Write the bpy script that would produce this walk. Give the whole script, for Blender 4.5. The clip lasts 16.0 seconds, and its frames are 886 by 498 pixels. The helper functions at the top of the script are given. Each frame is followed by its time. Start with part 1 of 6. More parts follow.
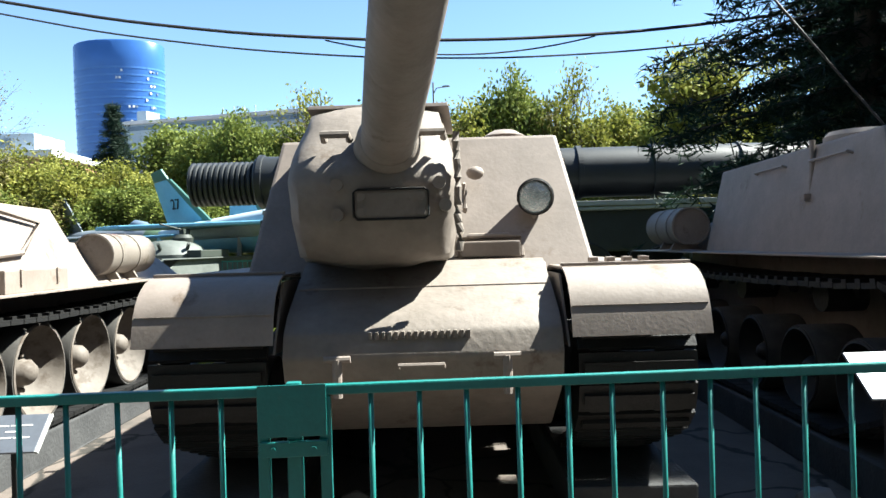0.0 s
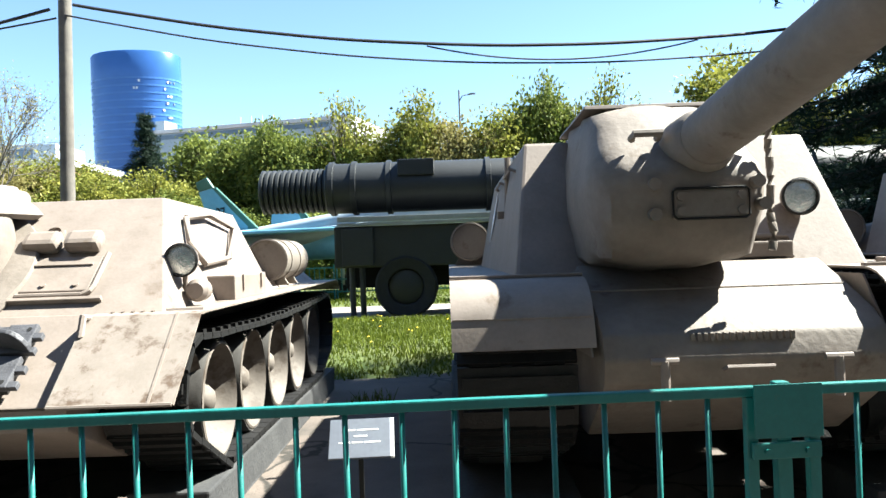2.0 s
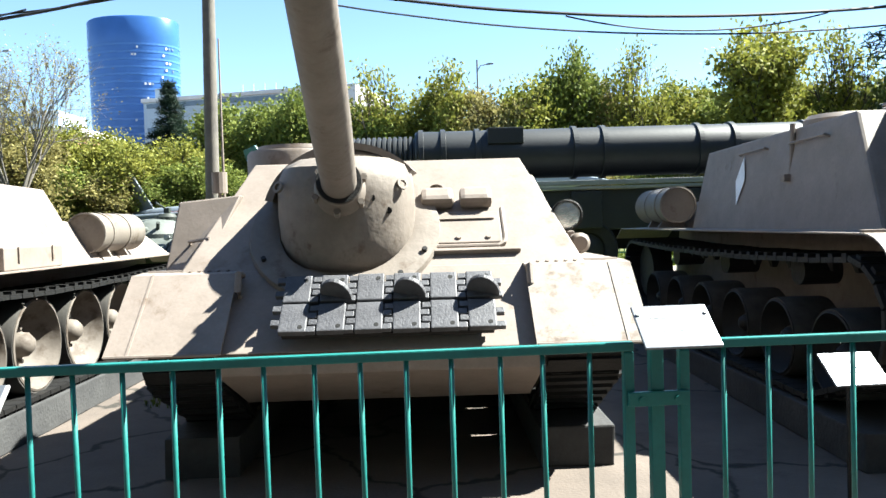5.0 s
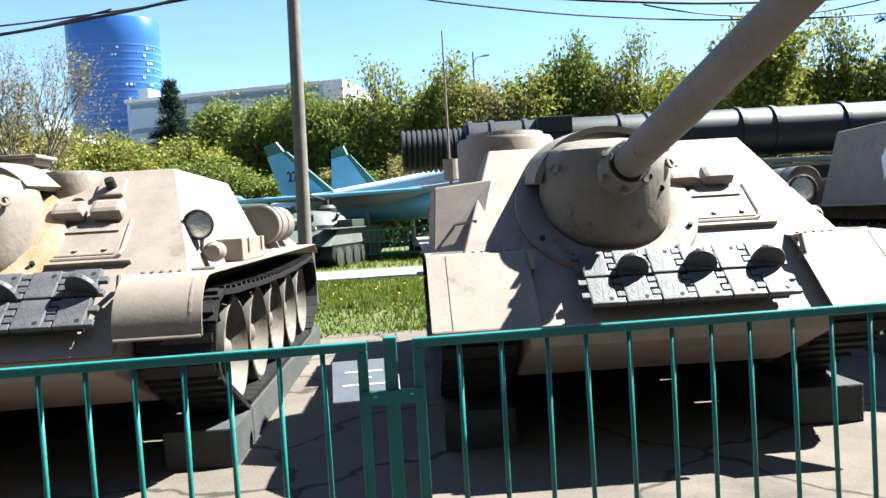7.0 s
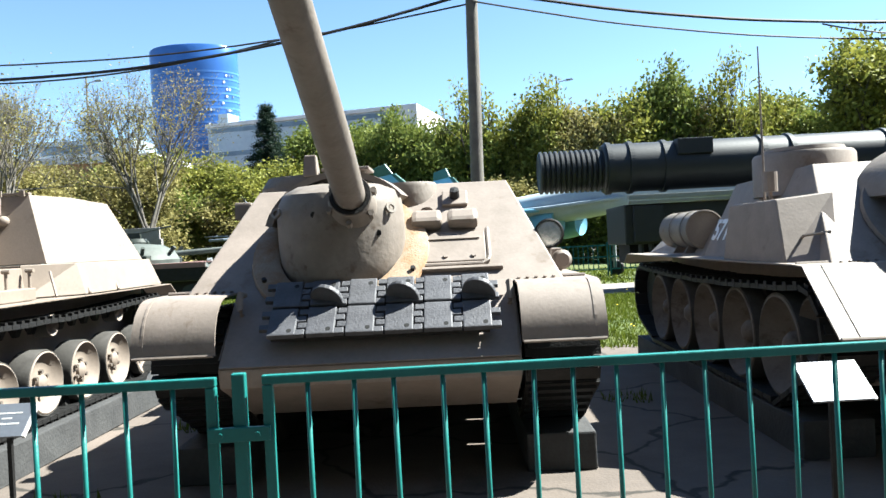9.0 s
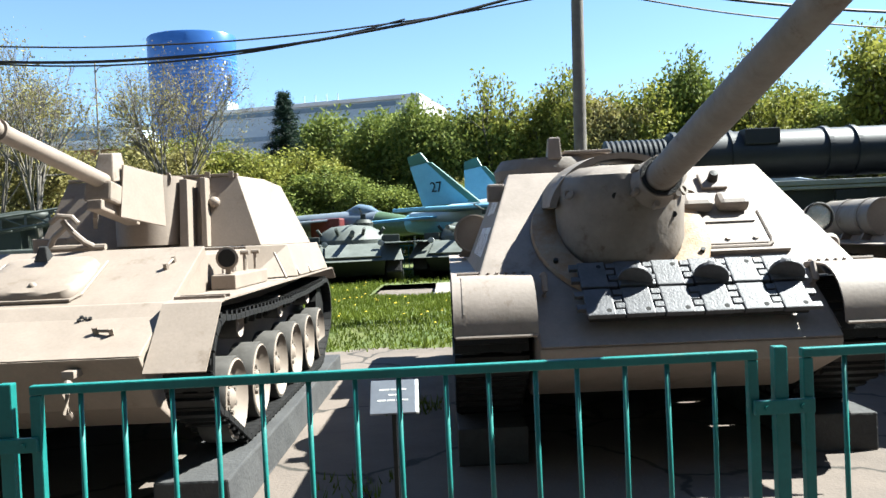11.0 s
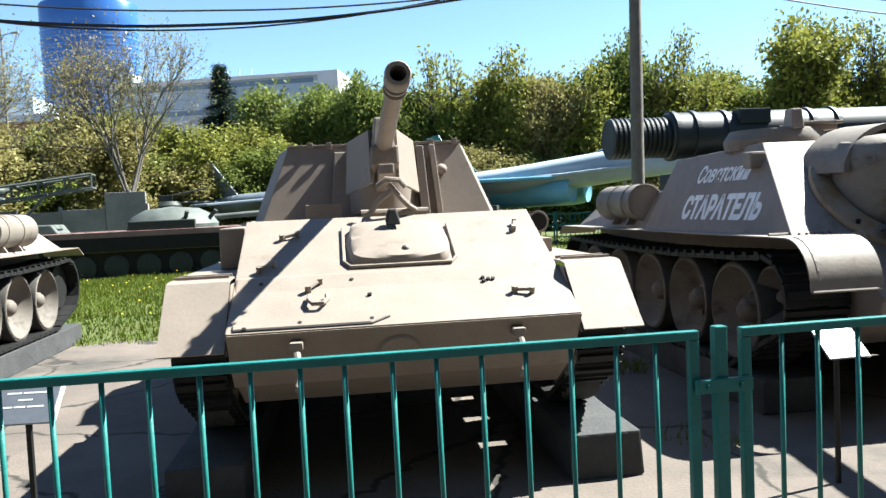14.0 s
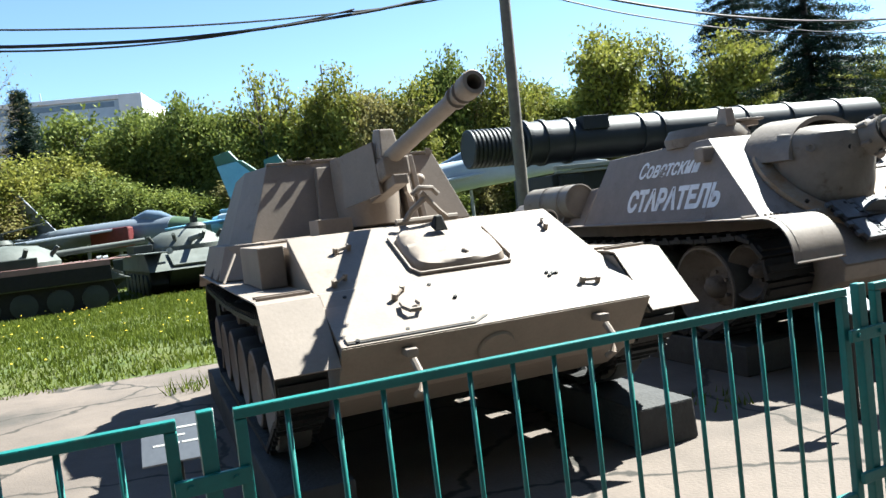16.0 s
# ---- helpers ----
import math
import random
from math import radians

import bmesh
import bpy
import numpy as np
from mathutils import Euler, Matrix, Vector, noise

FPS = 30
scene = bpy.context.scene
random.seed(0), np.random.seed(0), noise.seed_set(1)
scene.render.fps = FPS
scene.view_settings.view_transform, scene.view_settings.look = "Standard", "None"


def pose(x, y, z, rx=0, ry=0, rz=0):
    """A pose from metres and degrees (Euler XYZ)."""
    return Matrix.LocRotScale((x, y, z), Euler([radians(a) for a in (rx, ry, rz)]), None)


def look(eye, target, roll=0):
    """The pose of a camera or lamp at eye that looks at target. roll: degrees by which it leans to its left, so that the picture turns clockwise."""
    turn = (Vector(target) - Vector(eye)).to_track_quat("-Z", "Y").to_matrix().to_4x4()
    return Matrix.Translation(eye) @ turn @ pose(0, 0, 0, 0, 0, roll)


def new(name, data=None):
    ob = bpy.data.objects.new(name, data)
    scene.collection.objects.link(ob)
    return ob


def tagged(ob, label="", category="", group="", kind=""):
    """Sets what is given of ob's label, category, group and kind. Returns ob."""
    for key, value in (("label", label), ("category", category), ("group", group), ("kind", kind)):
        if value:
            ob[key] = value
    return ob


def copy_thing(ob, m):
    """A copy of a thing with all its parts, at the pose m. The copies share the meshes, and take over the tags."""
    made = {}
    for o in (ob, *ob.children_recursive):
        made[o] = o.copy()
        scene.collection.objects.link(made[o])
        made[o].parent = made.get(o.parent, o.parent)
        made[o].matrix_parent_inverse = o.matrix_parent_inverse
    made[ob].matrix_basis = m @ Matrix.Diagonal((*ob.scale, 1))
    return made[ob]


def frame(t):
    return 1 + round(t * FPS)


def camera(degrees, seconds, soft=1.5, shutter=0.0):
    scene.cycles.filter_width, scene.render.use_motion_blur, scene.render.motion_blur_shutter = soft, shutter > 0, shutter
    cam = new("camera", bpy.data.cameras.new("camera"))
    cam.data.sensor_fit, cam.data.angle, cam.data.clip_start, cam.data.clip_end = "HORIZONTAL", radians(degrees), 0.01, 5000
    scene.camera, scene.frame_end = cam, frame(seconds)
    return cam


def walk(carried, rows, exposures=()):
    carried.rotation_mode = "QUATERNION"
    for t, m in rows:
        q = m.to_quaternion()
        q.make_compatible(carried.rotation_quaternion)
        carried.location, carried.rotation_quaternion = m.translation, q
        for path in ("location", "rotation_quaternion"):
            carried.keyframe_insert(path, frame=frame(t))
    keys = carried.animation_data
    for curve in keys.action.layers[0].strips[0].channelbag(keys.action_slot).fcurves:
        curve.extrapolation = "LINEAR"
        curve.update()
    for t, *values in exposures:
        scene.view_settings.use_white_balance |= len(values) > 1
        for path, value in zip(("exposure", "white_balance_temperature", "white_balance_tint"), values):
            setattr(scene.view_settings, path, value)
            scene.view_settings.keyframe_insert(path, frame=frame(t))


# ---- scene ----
cam = camera(60.0, 16.0)
METRES, EYE, TILT, LEAN, TURN = 15.4, 1.65, -3.0, 0.0, 0.0
ROWS = [
    (0.0, 0.0, 0.0, 0.0, 0.08, 2.74, 1.67),
    (0.5, -0.0233, 0.0008, 0.0004, -1.71, 3.6, 3.66),
    (1.0, -0.0479, 0.0015, -0.0015, -5.58, 2.14, 0.54),
    (1.5, -0.0755, 0.0012, -0.0011, -5.19, 2.4, 2.3),
    (2.0, -0.1078, 0.0036, 0.001, 0.51, 3.35, 1.99),
    (2.5, -0.1395, 0.0003, -0.001, 3.4, 0.99, 1.93),
    (3.0, -0.1699, -0.0017, -0.0023, 4.83, 0.81, 2.71),
    (3.5, -0.2, -0.004, -0.0028, 4.72, 1.84, 0.99),
    (4.0, -0.227, -0.0109, -0.0025, 2.84, 1.35, 1.8),
    (6.5, -0.3757, -0.0344, -0.002, -4.22, 1.03, 0.51),
    (7.0, -0.4113, -0.0374, -0.0031, -2.51, 0.61, 3.52),
    (7.5, -0.4486, -0.0414, -0.0033, -0.64, 2.33, 3.11),
    (8.0, -0.4834, -0.0435, -0.0039, 2.85, 2.31, 2.38),
    (10.5, -0.6536, -0.0486, -0.0013, -0.85, 3.22, 3.6),
    (11.0, -0.6896, -0.0492, -0.0012, 0.39, 1.88, 2.44),
    (11.5, -0.7266, -0.0519, -0.001, 3.14, -0.26, 1.77),
    (12.0, -0.7618, -0.0471, -0.0005, 2.25, -0.59, 3.27),
    (12.5, -0.7953, -0.0472, -0.001, -0.65, 0.12, 3.99),
    (13.0, -0.8267, -0.0467, -0.0021, -2.47, 0.7, 5.13),
    (13.5, -0.8597, -0.045, -0.0014, -5.77, 0.23, 2.64),
    (14.0, -0.8902, -0.0471, -0.0001, -7.38, 0.0, 3.03),
    (14.5, -0.9168, -0.0404, 0.0015, -10.62, 0.31, 5.72),
    (15.0, -0.9427, -0.0385, 0.0017, -15.18, -0.35, 4.36),
    (15.5, -0.9675, -0.0369, 0.0012, -17.57, 0.17, 5.29),
    (16.0, -0.9925, -0.0328, 0.0034, -21.18, -0.02, 7.66),
]
walk(cam, [(t, pose(0, 0, EYE, TILT, LEAN, TURN) @ pose(METRES * x, METRES * y, METRES * z, 90 + pitch, roll, yaw)) for t, x, y, z, yaw, pitch, roll in ROWS], [(0.0, 2.54, 6200, 2), (1.5, 2.70, 6300, 2), (4.0, 2.74, 6300, 2), (7.5, 2.56, 6150, 2), (11.0, 2.44, 6100, 2), (16.0, 2.42, 6100, 2)])

# ---- daylight ----
SUN_TO = Vector((0.62, 0.15, 0.775)).normalized()
world = bpy.data.worlds.new("sky")
scene.world = world
world.use_nodes = True
wn = world.node_tree
sky = wn.nodes.new("ShaderNodeTexSky")
sky.sky_type = "NISHITA"
sky.sun_disc = False
sky.sun_elevation = math.asin(SUN_TO.z)
sky.sun_rotation = math.atan2(SUN_TO.x, SUN_TO.y)
sky.air_density, sky.dust_density, sky.ozone_density = 0.80, 0.05, 2.4
wn.nodes["Background"].inputs[1].default_value = 0.050
wn.links.new(sky.outputs[0], wn.nodes["Background"].inputs[0])
sun_data = bpy.data.lights.new("sun", "SUN")
sun_data.energy, sun_data.angle, sun_data.color = 5.0, radians(0.6), (1.0, 0.95, 0.88)
sun = new("sun", sun_data)
sun.matrix_world = look((30, 8, 40), Vector((30, 8, 40)) - SUN_TO)

# ---- materials ----
def material(name, base, second=None, rough=0.6, metal=0.0, scale=6.0, fine=60.0, bump=0.15, stain=0.35, dirt=None, dirt_amount=0.5, spec=0.4):
    """A surface with broad stains, fine grain and relief; dirt: a third colour in worn patches."""
    m = bpy.data.materials.new(name)
    m.use_nodes = True
    nt = m.node_tree
    b = nt.nodes["Principled BSDF"]
    b.inputs["Roughness"].default_value = rough
    b.inputs["Metallic"].default_value = metal
    b.inputs["Specular IOR Level"].default_value = spec
    co = nt.nodes.new("ShaderNodeTexCoord")
    n1 = nt.nodes.new("ShaderNodeTexNoise")
    n1.inputs["Scale"].default_value, n1.inputs["Detail"].default_value = scale, 6
    n1.inputs["Roughness"].default_value = 0.65
    n2 = nt.nodes.new("ShaderNodeTexNoise")
    n2.inputs["Scale"].default_value, n2.inputs["Detail"].default_value = fine, 3
    for n in (n1, n2):
        nt.links.new(co.outputs["Object"], n.inputs["Vector"])
    second = second or tuple(c * (1 - stain) for c in base)
    r1 = nt.nodes.new("ShaderNodeValToRGB")
    r1.color_ramp.elements[0].position, r1.color_ramp.elements[1].position = 0.34, 0.68
    r1.color_ramp.elements[0].color, r1.color_ramp.elements[1].color = (*second, 1), (*base, 1)
    nt.links.new(n1.outputs["Fac"], r1.inputs[0])
    mix = nt.nodes.new("ShaderNodeMix")
    mix.data_type, mix.blend_type = "RGBA", "OVERLAY"
    mix.inputs["Factor"].default_value = 0.12
    nt.links.new(r1.outputs[0], mix.inputs["A"])
    nt.links.new(n2.outputs["Fac"], mix.inputs["B"])
    out = mix.outputs["Result"]
    if dirt:
        n3 = nt.nodes.new("ShaderNodeTexNoise")
        n3.inputs["Scale"].default_value, n3.inputs["Detail"].default_value = scale * 0.7, 9
        n3.inputs["Roughness"].default_value = 0.7
        nt.links.new(co.outputs["Object"], n3.inputs["Vector"])
        r3 = nt.nodes.new("ShaderNodeValToRGB")
        r3.color_ramp.elements[0].position, r3.color_ramp.elements[1].position = 0.60 - 0.2 * dirt_amount, 0.66 - 0.2 * dirt_amount + 0.04
        nt.links.new(n3.outputs["Fac"], r3.inputs[0])
        mx = nt.nodes.new("ShaderNodeMix")
        mx.data_type = "RGBA"
        nt.links.new(r3.outputs[0], mx.inputs["Factor"])
        nt.links.new(out, mx.inputs["A"])
        mx.inputs["B"].default_value = (*dirt, 1)
        out = mx.outputs["Result"]
    nt.links.new(out, b.inputs["Base Color"])
    if bump:
        bp = nt.nodes.new("ShaderNodeBump")
        bp.inputs["Strength"].default_value, bp.inputs["Distance"].default_value = bump, 0.01
        add = nt.nodes.new("ShaderNodeMath")
        nt.links.new(n1.outputs["Fac"], add.inputs[0])
        nt.links.new(n2.outputs["Fac"], add.inputs[1])
        nt.links.new(add.outputs[0], bp.inputs["Height"])
        nt.links.new(bp.outputs[0], b.inputs["Normal"])
    return m


def leaf_material(name, c1, c2, c3):
    """Leaves that differ from clump to clump and let a little light through."""
    m = bpy.data.materials.new(name)
    m.use_nodes = True
    nt = m.node_tree
    b = nt.nodes["Principled BSDF"]
    b.inputs["Roughness"].default_value = 0.65
    b.inputs["Specular IOR Level"].default_value = 0.15
    geo = nt.nodes.new("ShaderNodeNewGeometry")
    co = nt.nodes.new("ShaderNodeTexCoord")
    n1 = nt.nodes.new("ShaderNodeTexNoise")
    n1.inputs["Scale"].default_value = 0.45
    nt.links.new(co.outputs["Object"], n1.inputs["Vector"])
    add = nt.nodes.new("ShaderNodeMath")
    add.operation = "MULTIPLY_ADD"
    add.inputs[1].default_value = 0.5
    nt.links.new(geo.outputs["Random Per Island"], add.inputs[0])
    half = nt.nodes.new("ShaderNodeMath")
    half.operation = "MULTIPLY"
    half.inputs[1].default_value = 0.6
    nt.links.new(n1.outputs["Fac"], half.inputs[0])
    nt.links.new(half.outputs[0], add.inputs[2])
    r = nt.nodes.new("ShaderNodeValToRGB")
    r.color_ramp.elements[0].color, r.color_ramp.elements[1].color = (*c1, 1), (*c3, 1)
    r.color_ramp.elements[0].position, r.color_ramp.elements[1].position = 0.2, 0.85
    e = r.color_ramp.elements.new(0.5)
    e.color = (*c2, 1)
    nt.links.new(add.outputs[0], r.inputs[0])
    nt.links.new(r.outputs[0], b.inputs["Base Color"])
    tr = nt.nodes.new("ShaderNodeBsdfTranslucent")
    nt.links.new(r.outputs[0], tr.inputs["Color"])
    mx = nt.nodes.new("ShaderNodeMixShader")
    mx.inputs[0].default_value = 0.35
    nt.links.new(b.outputs[0], mx.inputs[1])
    nt.links.new(tr.outputs[0], mx.inputs[2])
    nt.links.new(mx.outputs[0], nt.nodes["Material Output"].inputs["Surface"])
    return m


TAN = material("tan_armour_paint", (0.212, 0.176, 0.152), (0.164, 0.136, 0.115), 0.62, scale=4.0, fine=45, bump=0.10, dirt=(0.115, 0.085, 0.062), dirt_amount=0.02)
TAN_CAST = material("tan_cast_armour", (0.172, 0.146, 0.125), (0.130, 0.110, 0.092), 0.68, scale=5, fine=24, bump=0.32, dirt=(0.085, 0.060, 0.042), dirt_amount=0.08)
TAN_CHIP = material("chipped_tan_paint", (0.214, 0.181, 0.157), (0.175, 0.149, 0.126), 0.62, scale=8.0, fine=45, bump=0.08, dirt=(0.085, 0.058, 0.040), dirt_amount=0.40)
SAND = material("sand_armour_paint", (0.206, 0.168, 0.138), (0.172, 0.140, 0.114), 0.62, scale=3.5, fine=50, bump=0.08, dirt=(0.125, 0.095, 0.070), dirt_amount=0.02)
# tan wheels darkened for the shade under the guards, plus dirt patches
WHEEL = material("dirty_shade_dark_wheel_tan", (0.128, 0.109, 0.092), (0.092, 0.077, 0.064), 0.72, scale=5, fine=45, bump=0.15, dirt=(0.06, 0.045, 0.033), dirt_amount=0.4)
DRUM = material("dull_tan_drum_paint", (0.165, 0.143, 0.120), (0.135, 0.115, 0.096), 0.62, scale=4, fine=45, bump=0.12, dirt=(0.08, 0.055, 0.036), dirt_amount=0.2)
STEEL = material("dark_track_steel", (0.0136, 0.0131, 0.0131), (0.0077, 0.0073, 0.0070), 0.6, 0.3, scale=9, fine=70, bump=0.4)
LINKGREY = material("grey_painted_track_links", (0.082, 0.082, 0.090), (0.050, 0.050, 0.056), 0.55, 0.1, scale=9, fine=60, bump=0.35)
RUBBER = material("black_rubber", (0.018, 0.018, 0.018), None, 0.8, scale=8, fine=60)
TYRE = material("dusty_tyre_rubber", (0.060, 0.056, 0.051), (0.036, 0.033, 0.030), 0.85, scale=8, fine=60)
BLACK = material("black_gap", (0.0072, 0.0072, 0.0072), None, 0.85)
RUST = material("rusty_flange", (0.216, 0.12, 0.054), (0.264, 0.216, 0.162), 0.7, scale=7, fine=60, bump=0.4)
WHITE = material("white_lettering", (0.78, 0.79, 0.80), (0.62, 0.63, 0.64), 0.6, scale=8, fine=70)
TEAL = material("teal_fence_paint", (0.014, 0.140, 0.126), (0.010, 0.104, 0.094), 0.42, scale=5, fine=50, bump=0.18, dirt=(0.0645, 0.1032, 0.0839), dirt_amount=0.05)
SIGN = material("grey_blue_sign_plate", (0.12, 0.132, 0.15), (0.096, 0.102, 0.12), 0.4, 0.3, scale=4, fine=50, bump=0.05)
SIGNEDGE = material("pale_sign_edge", (0.49, 0.49, 0.476), None, 0.5)
# concrete with the shade below the tracks put into its base colour
CONC = material("shade_dark_concrete", (0.0476, 0.0476, 0.0476), (0.0262, 0.0262, 0.0274), 0.85, scale=3, fine=35, bump=0.6)
GREEN_ARM = material("dark_green_armour", (0.0284, 0.0361, 0.0284), (0.0206, 0.0248, 0.0206), 0.6, scale=2, fine=30, bump=0.2)
GREY_ARM = material("grey_green_armour", (0.098, 0.1084, 0.098), (0.0568, 0.0645, 0.0568), 0.65, scale=2, fine=30)
PINK = material("faded_red_skirt", (0.252, 0.15, 0.132), (0.18, 0.108, 0.096), 0.7, scale=2, fine=30)
TUBE_DARK = material("dark_launch_tube_paint", (0.0215, 0.0240, 0.0262), (0.0150, 0.0170, 0.0190), 0.5, scale=1.2, fine=20, bump=0.2)
PALE = material("pale_grey_metal", (0.3, 0.312, 0.312), (0.228, 0.24, 0.24), 0.5, 0.2, scale=2, fine=30)
JET_BLUE = material("jet_light_blue", (0.155, 0.350, 0.470), (0.105, 0.270, 0.385), 0.45, scale=0.8, fine=20, bump=0.05)
JET_PALE = material("jet_pale_grey", (0.325, 0.377, 0.416), (0.26, 0.312, 0.3575), 0.45, scale=0.8, fine=20, bump=0.05)
JET_GREEN = material("jet_teal_green", (0.035, 0.112, 0.091), (0.021, 0.077, 0.063), 0.45, scale=0.8, fine=20)
JET_GREY = material("jet_mid_grey", (0.143, 0.169, 0.2015), (0.104, 0.1235, 0.1495), 0.5, scale=0.8, fine=20)
NOSE_GREEN = material("green_radome", (0.072, 0.12, 0.066), None, 0.5)
REDP = material("dull_red_intake", (0.132, 0.018, 0.018), None, 0.6)
CREAM = material("cream_rocket_paint", (0.348, 0.33, 0.276), (0.3, 0.282, 0.234), 0.5, scale=2, fine=40, bump=0.08)
POLE = material("weathered_pole_wood", (0.156, 0.141, 0.12), (0.102, 0.093, 0.084), 0.85, scale=4, fine=60, bump=0.5)
WIRE = material("black_cable", (0.02, 0.02, 0.022), None, 0.6, bump=0)
BARK = material("bark", (0.07, 0.056, 0.042), (0.042, 0.035, 0.028), 0.9, scale=5, fine=30, bump=0.6)
TWIG = material("pale_grey_twigs", (0.135, 0.120, 0.100), (0.095, 0.083, 0.070), 0.9, scale=5, fine=30, bump=0.3)
GLASSLAMP = material("ribbed_lamp_lens", (0.75, 0.78, 0.78), (0.45, 0.48, 0.48), 0.16, 0.9, scale=30, fine=80, bump=0.5)
TOWER = material("blue_glass_tower", (0.042, 0.12, 0.34), (0.034, 0.10, 0.29), 0.25, 0.1, scale=0.05, fine=0.6, bump=0.0)
TOWER_LINE = material("tower_floor_band", (0.069, 0.184, 0.483), None, 0.3, scale=0.05, fine=0.6, bump=0)
OFFICE = material("pale_blue_office", (0.315, 0.375, 0.435), (0.27, 0.33, 0.39), 0.6, scale=0.1, fine=2, bump=0)
OFFICE_W = material("white_office_end", (0.576, 0.584, 0.592), None, 0.7, scale=0.1, fine=2, bump=0)
WINDOW = material("far_window_glass", (0.14, 0.19, 0.25), None, 0.25, scale=0.3, fine=2, bump=0)
# dark surface of the added wall, kept low so it returns little light
SKY_BLOCK = material("sky_block_dark", (0.05, 0.052, 0.05), (0.035, 0.036, 0.035), 0.95, scale=0.6, fine=9, bump=0.4)
BRICKR = material("orange_render", (0.315, 0.168, 0.091), (0.266, 0.14, 0.077), 0.8, scale=0.4, fine=5)
WALLG = material("pale_concrete_wall", (0.250, 0.228, 0.215), (0.165, 0.150, 0.142), 0.85, scale=1.0, fine=14, bump=0.4)
LEAF_A = leaf_material("leaf_yellow_green", (0.088, 0.100, 0.019), (0.160, 0.172, 0.032), (0.265, 0.255, 0.054))
LEAF_B = leaf_material("leaf_mid_green", (0.062, 0.084, 0.018), (0.112, 0.142, 0.030), (0.200, 0.222, 0.048))
LEAF_C = leaf_material("leaf_olive", (0.115, 0.104, 0.034), (0.185, 0.165, 0.058), (0.270, 0.238, 0.090))
SPRUCE = leaf_material("spruce_needles", (0.006, 0.014, 0.010), (0.010, 0.022, 0.014), (0.02, 0.036, 0.02))
GRASS = leaf_material("grass_blades", (0.046, 0.064, 0.008), (0.078, 0.106, 0.012), (0.125, 0.150, 0.020))
LAWN = material("lawn_soil", (0.045, 0.072, 0.0132), (0.072, 0.078, 0.021), 0.95, scale=1.2, fine=25, bump=0.6)
ASPHALT = material("old_pale_asphalt", (0.128, 0.103, 0.086), (0.072, 0.059, 0.050), 0.92, scale=0.7, fine=40, bump=0.5, dirt=(0.0516, 0.0451, 0.0387), dirt_amount=0.15)
nt = ASPHALT.node_tree
bsdf = nt.nodes["Principled BSDF"]
co = nt.nodes.new("ShaderNodeTexCoord")
warp = nt.nodes.new("ShaderNodeTexNoise")
warp.inputs["Scale"].default_value, warp.inputs["Detail"].default_value = 1.7, 5
nt.links.new(co.outputs["Object"], warp.inputs["Vector"])
mixv = nt.nodes.new("ShaderNodeMix")
mixv.data_type, mixv.blend_type = "RGBA", "LINEAR_LIGHT"
mixv.inputs["Factor"].default_value = 0.28
nt.links.new(co.outputs["Object"], mixv.inputs["A"])
nt.links.new(warp.outputs["Color"], mixv.inputs["B"])
vor = nt.nodes.new("ShaderNodeTexVoronoi")
vor.feature = "DISTANCE_TO_EDGE"
vor.inputs["Scale"].default_value = 0.55
nt.links.new(mixv.outputs["Result"], vor.inputs["Vector"])
ramp = nt.nodes.new("ShaderNodeValToRGB")
ramp.color_ramp.elements[0].position, ramp.color_ramp.elements[1].position = 0.006, 0.016
nt.links.new(vor.outputs["Distance"], ramp.inputs[0])
old = bsdf.inputs["Base Color"].links[0].from_socket
mul = nt.nodes.new("ShaderNodeMix")
mul.data_type = "RGBA"
nt.links.new(ramp.outputs[0], mul.inputs["Factor"])
mul.inputs["A"].default_value = (0.025, 0.022, 0.018, 1)
nt.links.new(old, mul.inputs["B"])
nt.links.new(mul.outputs["Result"], bsdf.inputs["Base Color"])
# asphalt darkened to weaken the bounce onto the vehicle fronts
WALKWAY = material("low_bounce_asphalt", (0.052, 0.050, 0.048), (0.038, 0.037, 0.036), 0.92, scale=0.9, fine=60, bump=0.5)
PATHM = material("pale_concrete_path", (0.1987, 0.1797, 0.1561), (0.1608, 0.1419, 0.1277), 0.9, scale=0.8, fine=25, bump=0.3)
DANDELION = material("dandelion_yellow", (0.675, 0.495, 0.018), None, 0.7)

# ---- mesh helpers ----
def part(name, bm, mat, parent=None, label="", smooth=False):
    """One bmesh as one object, under a thing or a part."""
    me = bpy.data.meshes.new(name)
    bm.normal_update()
    bm.to_mesh(me)
    bm.free()
    me.materials.append(mat)
    if smooth:
        me.shade_smooth()
        me.set_sharp_from_angle(angle=radians(38))
    ob = new(name, me)
    if parent:
        ob.parent = parent
    if label:
        tagged(ob, label)
    return ob


def shared(name, me, m, parent):
    ob = new(name, me)
    ob.parent = parent
    ob.matrix_basis = m
    return ob


def thing(name, m, label, category, group="", kind=""):
    ob = new(name)
    ob.empty_display_size = 0.2
    ob.matrix_basis = m
    return tagged(ob, label, category, group, kind)


def join(*bms):
    out = bmesh.new()
    for b in bms:
        me = bpy.data.meshes.new("tmp")
        b.to_mesh(me)
        out.from_mesh(me)
        bpy.data.meshes.remove(me)
        b.free()
    return out


def soften(bm, bev):
    if bev:
        edges = [e for e in bm.edges if len(e.link_faces) == 2 and e.calc_face_angle(0) > 0.3]
        bmesh.ops.bevel(bm, geom=edges, offset=bev, segments=2, affect="EDGES", profile=0.6, clamp_overlap=True)
    return bm


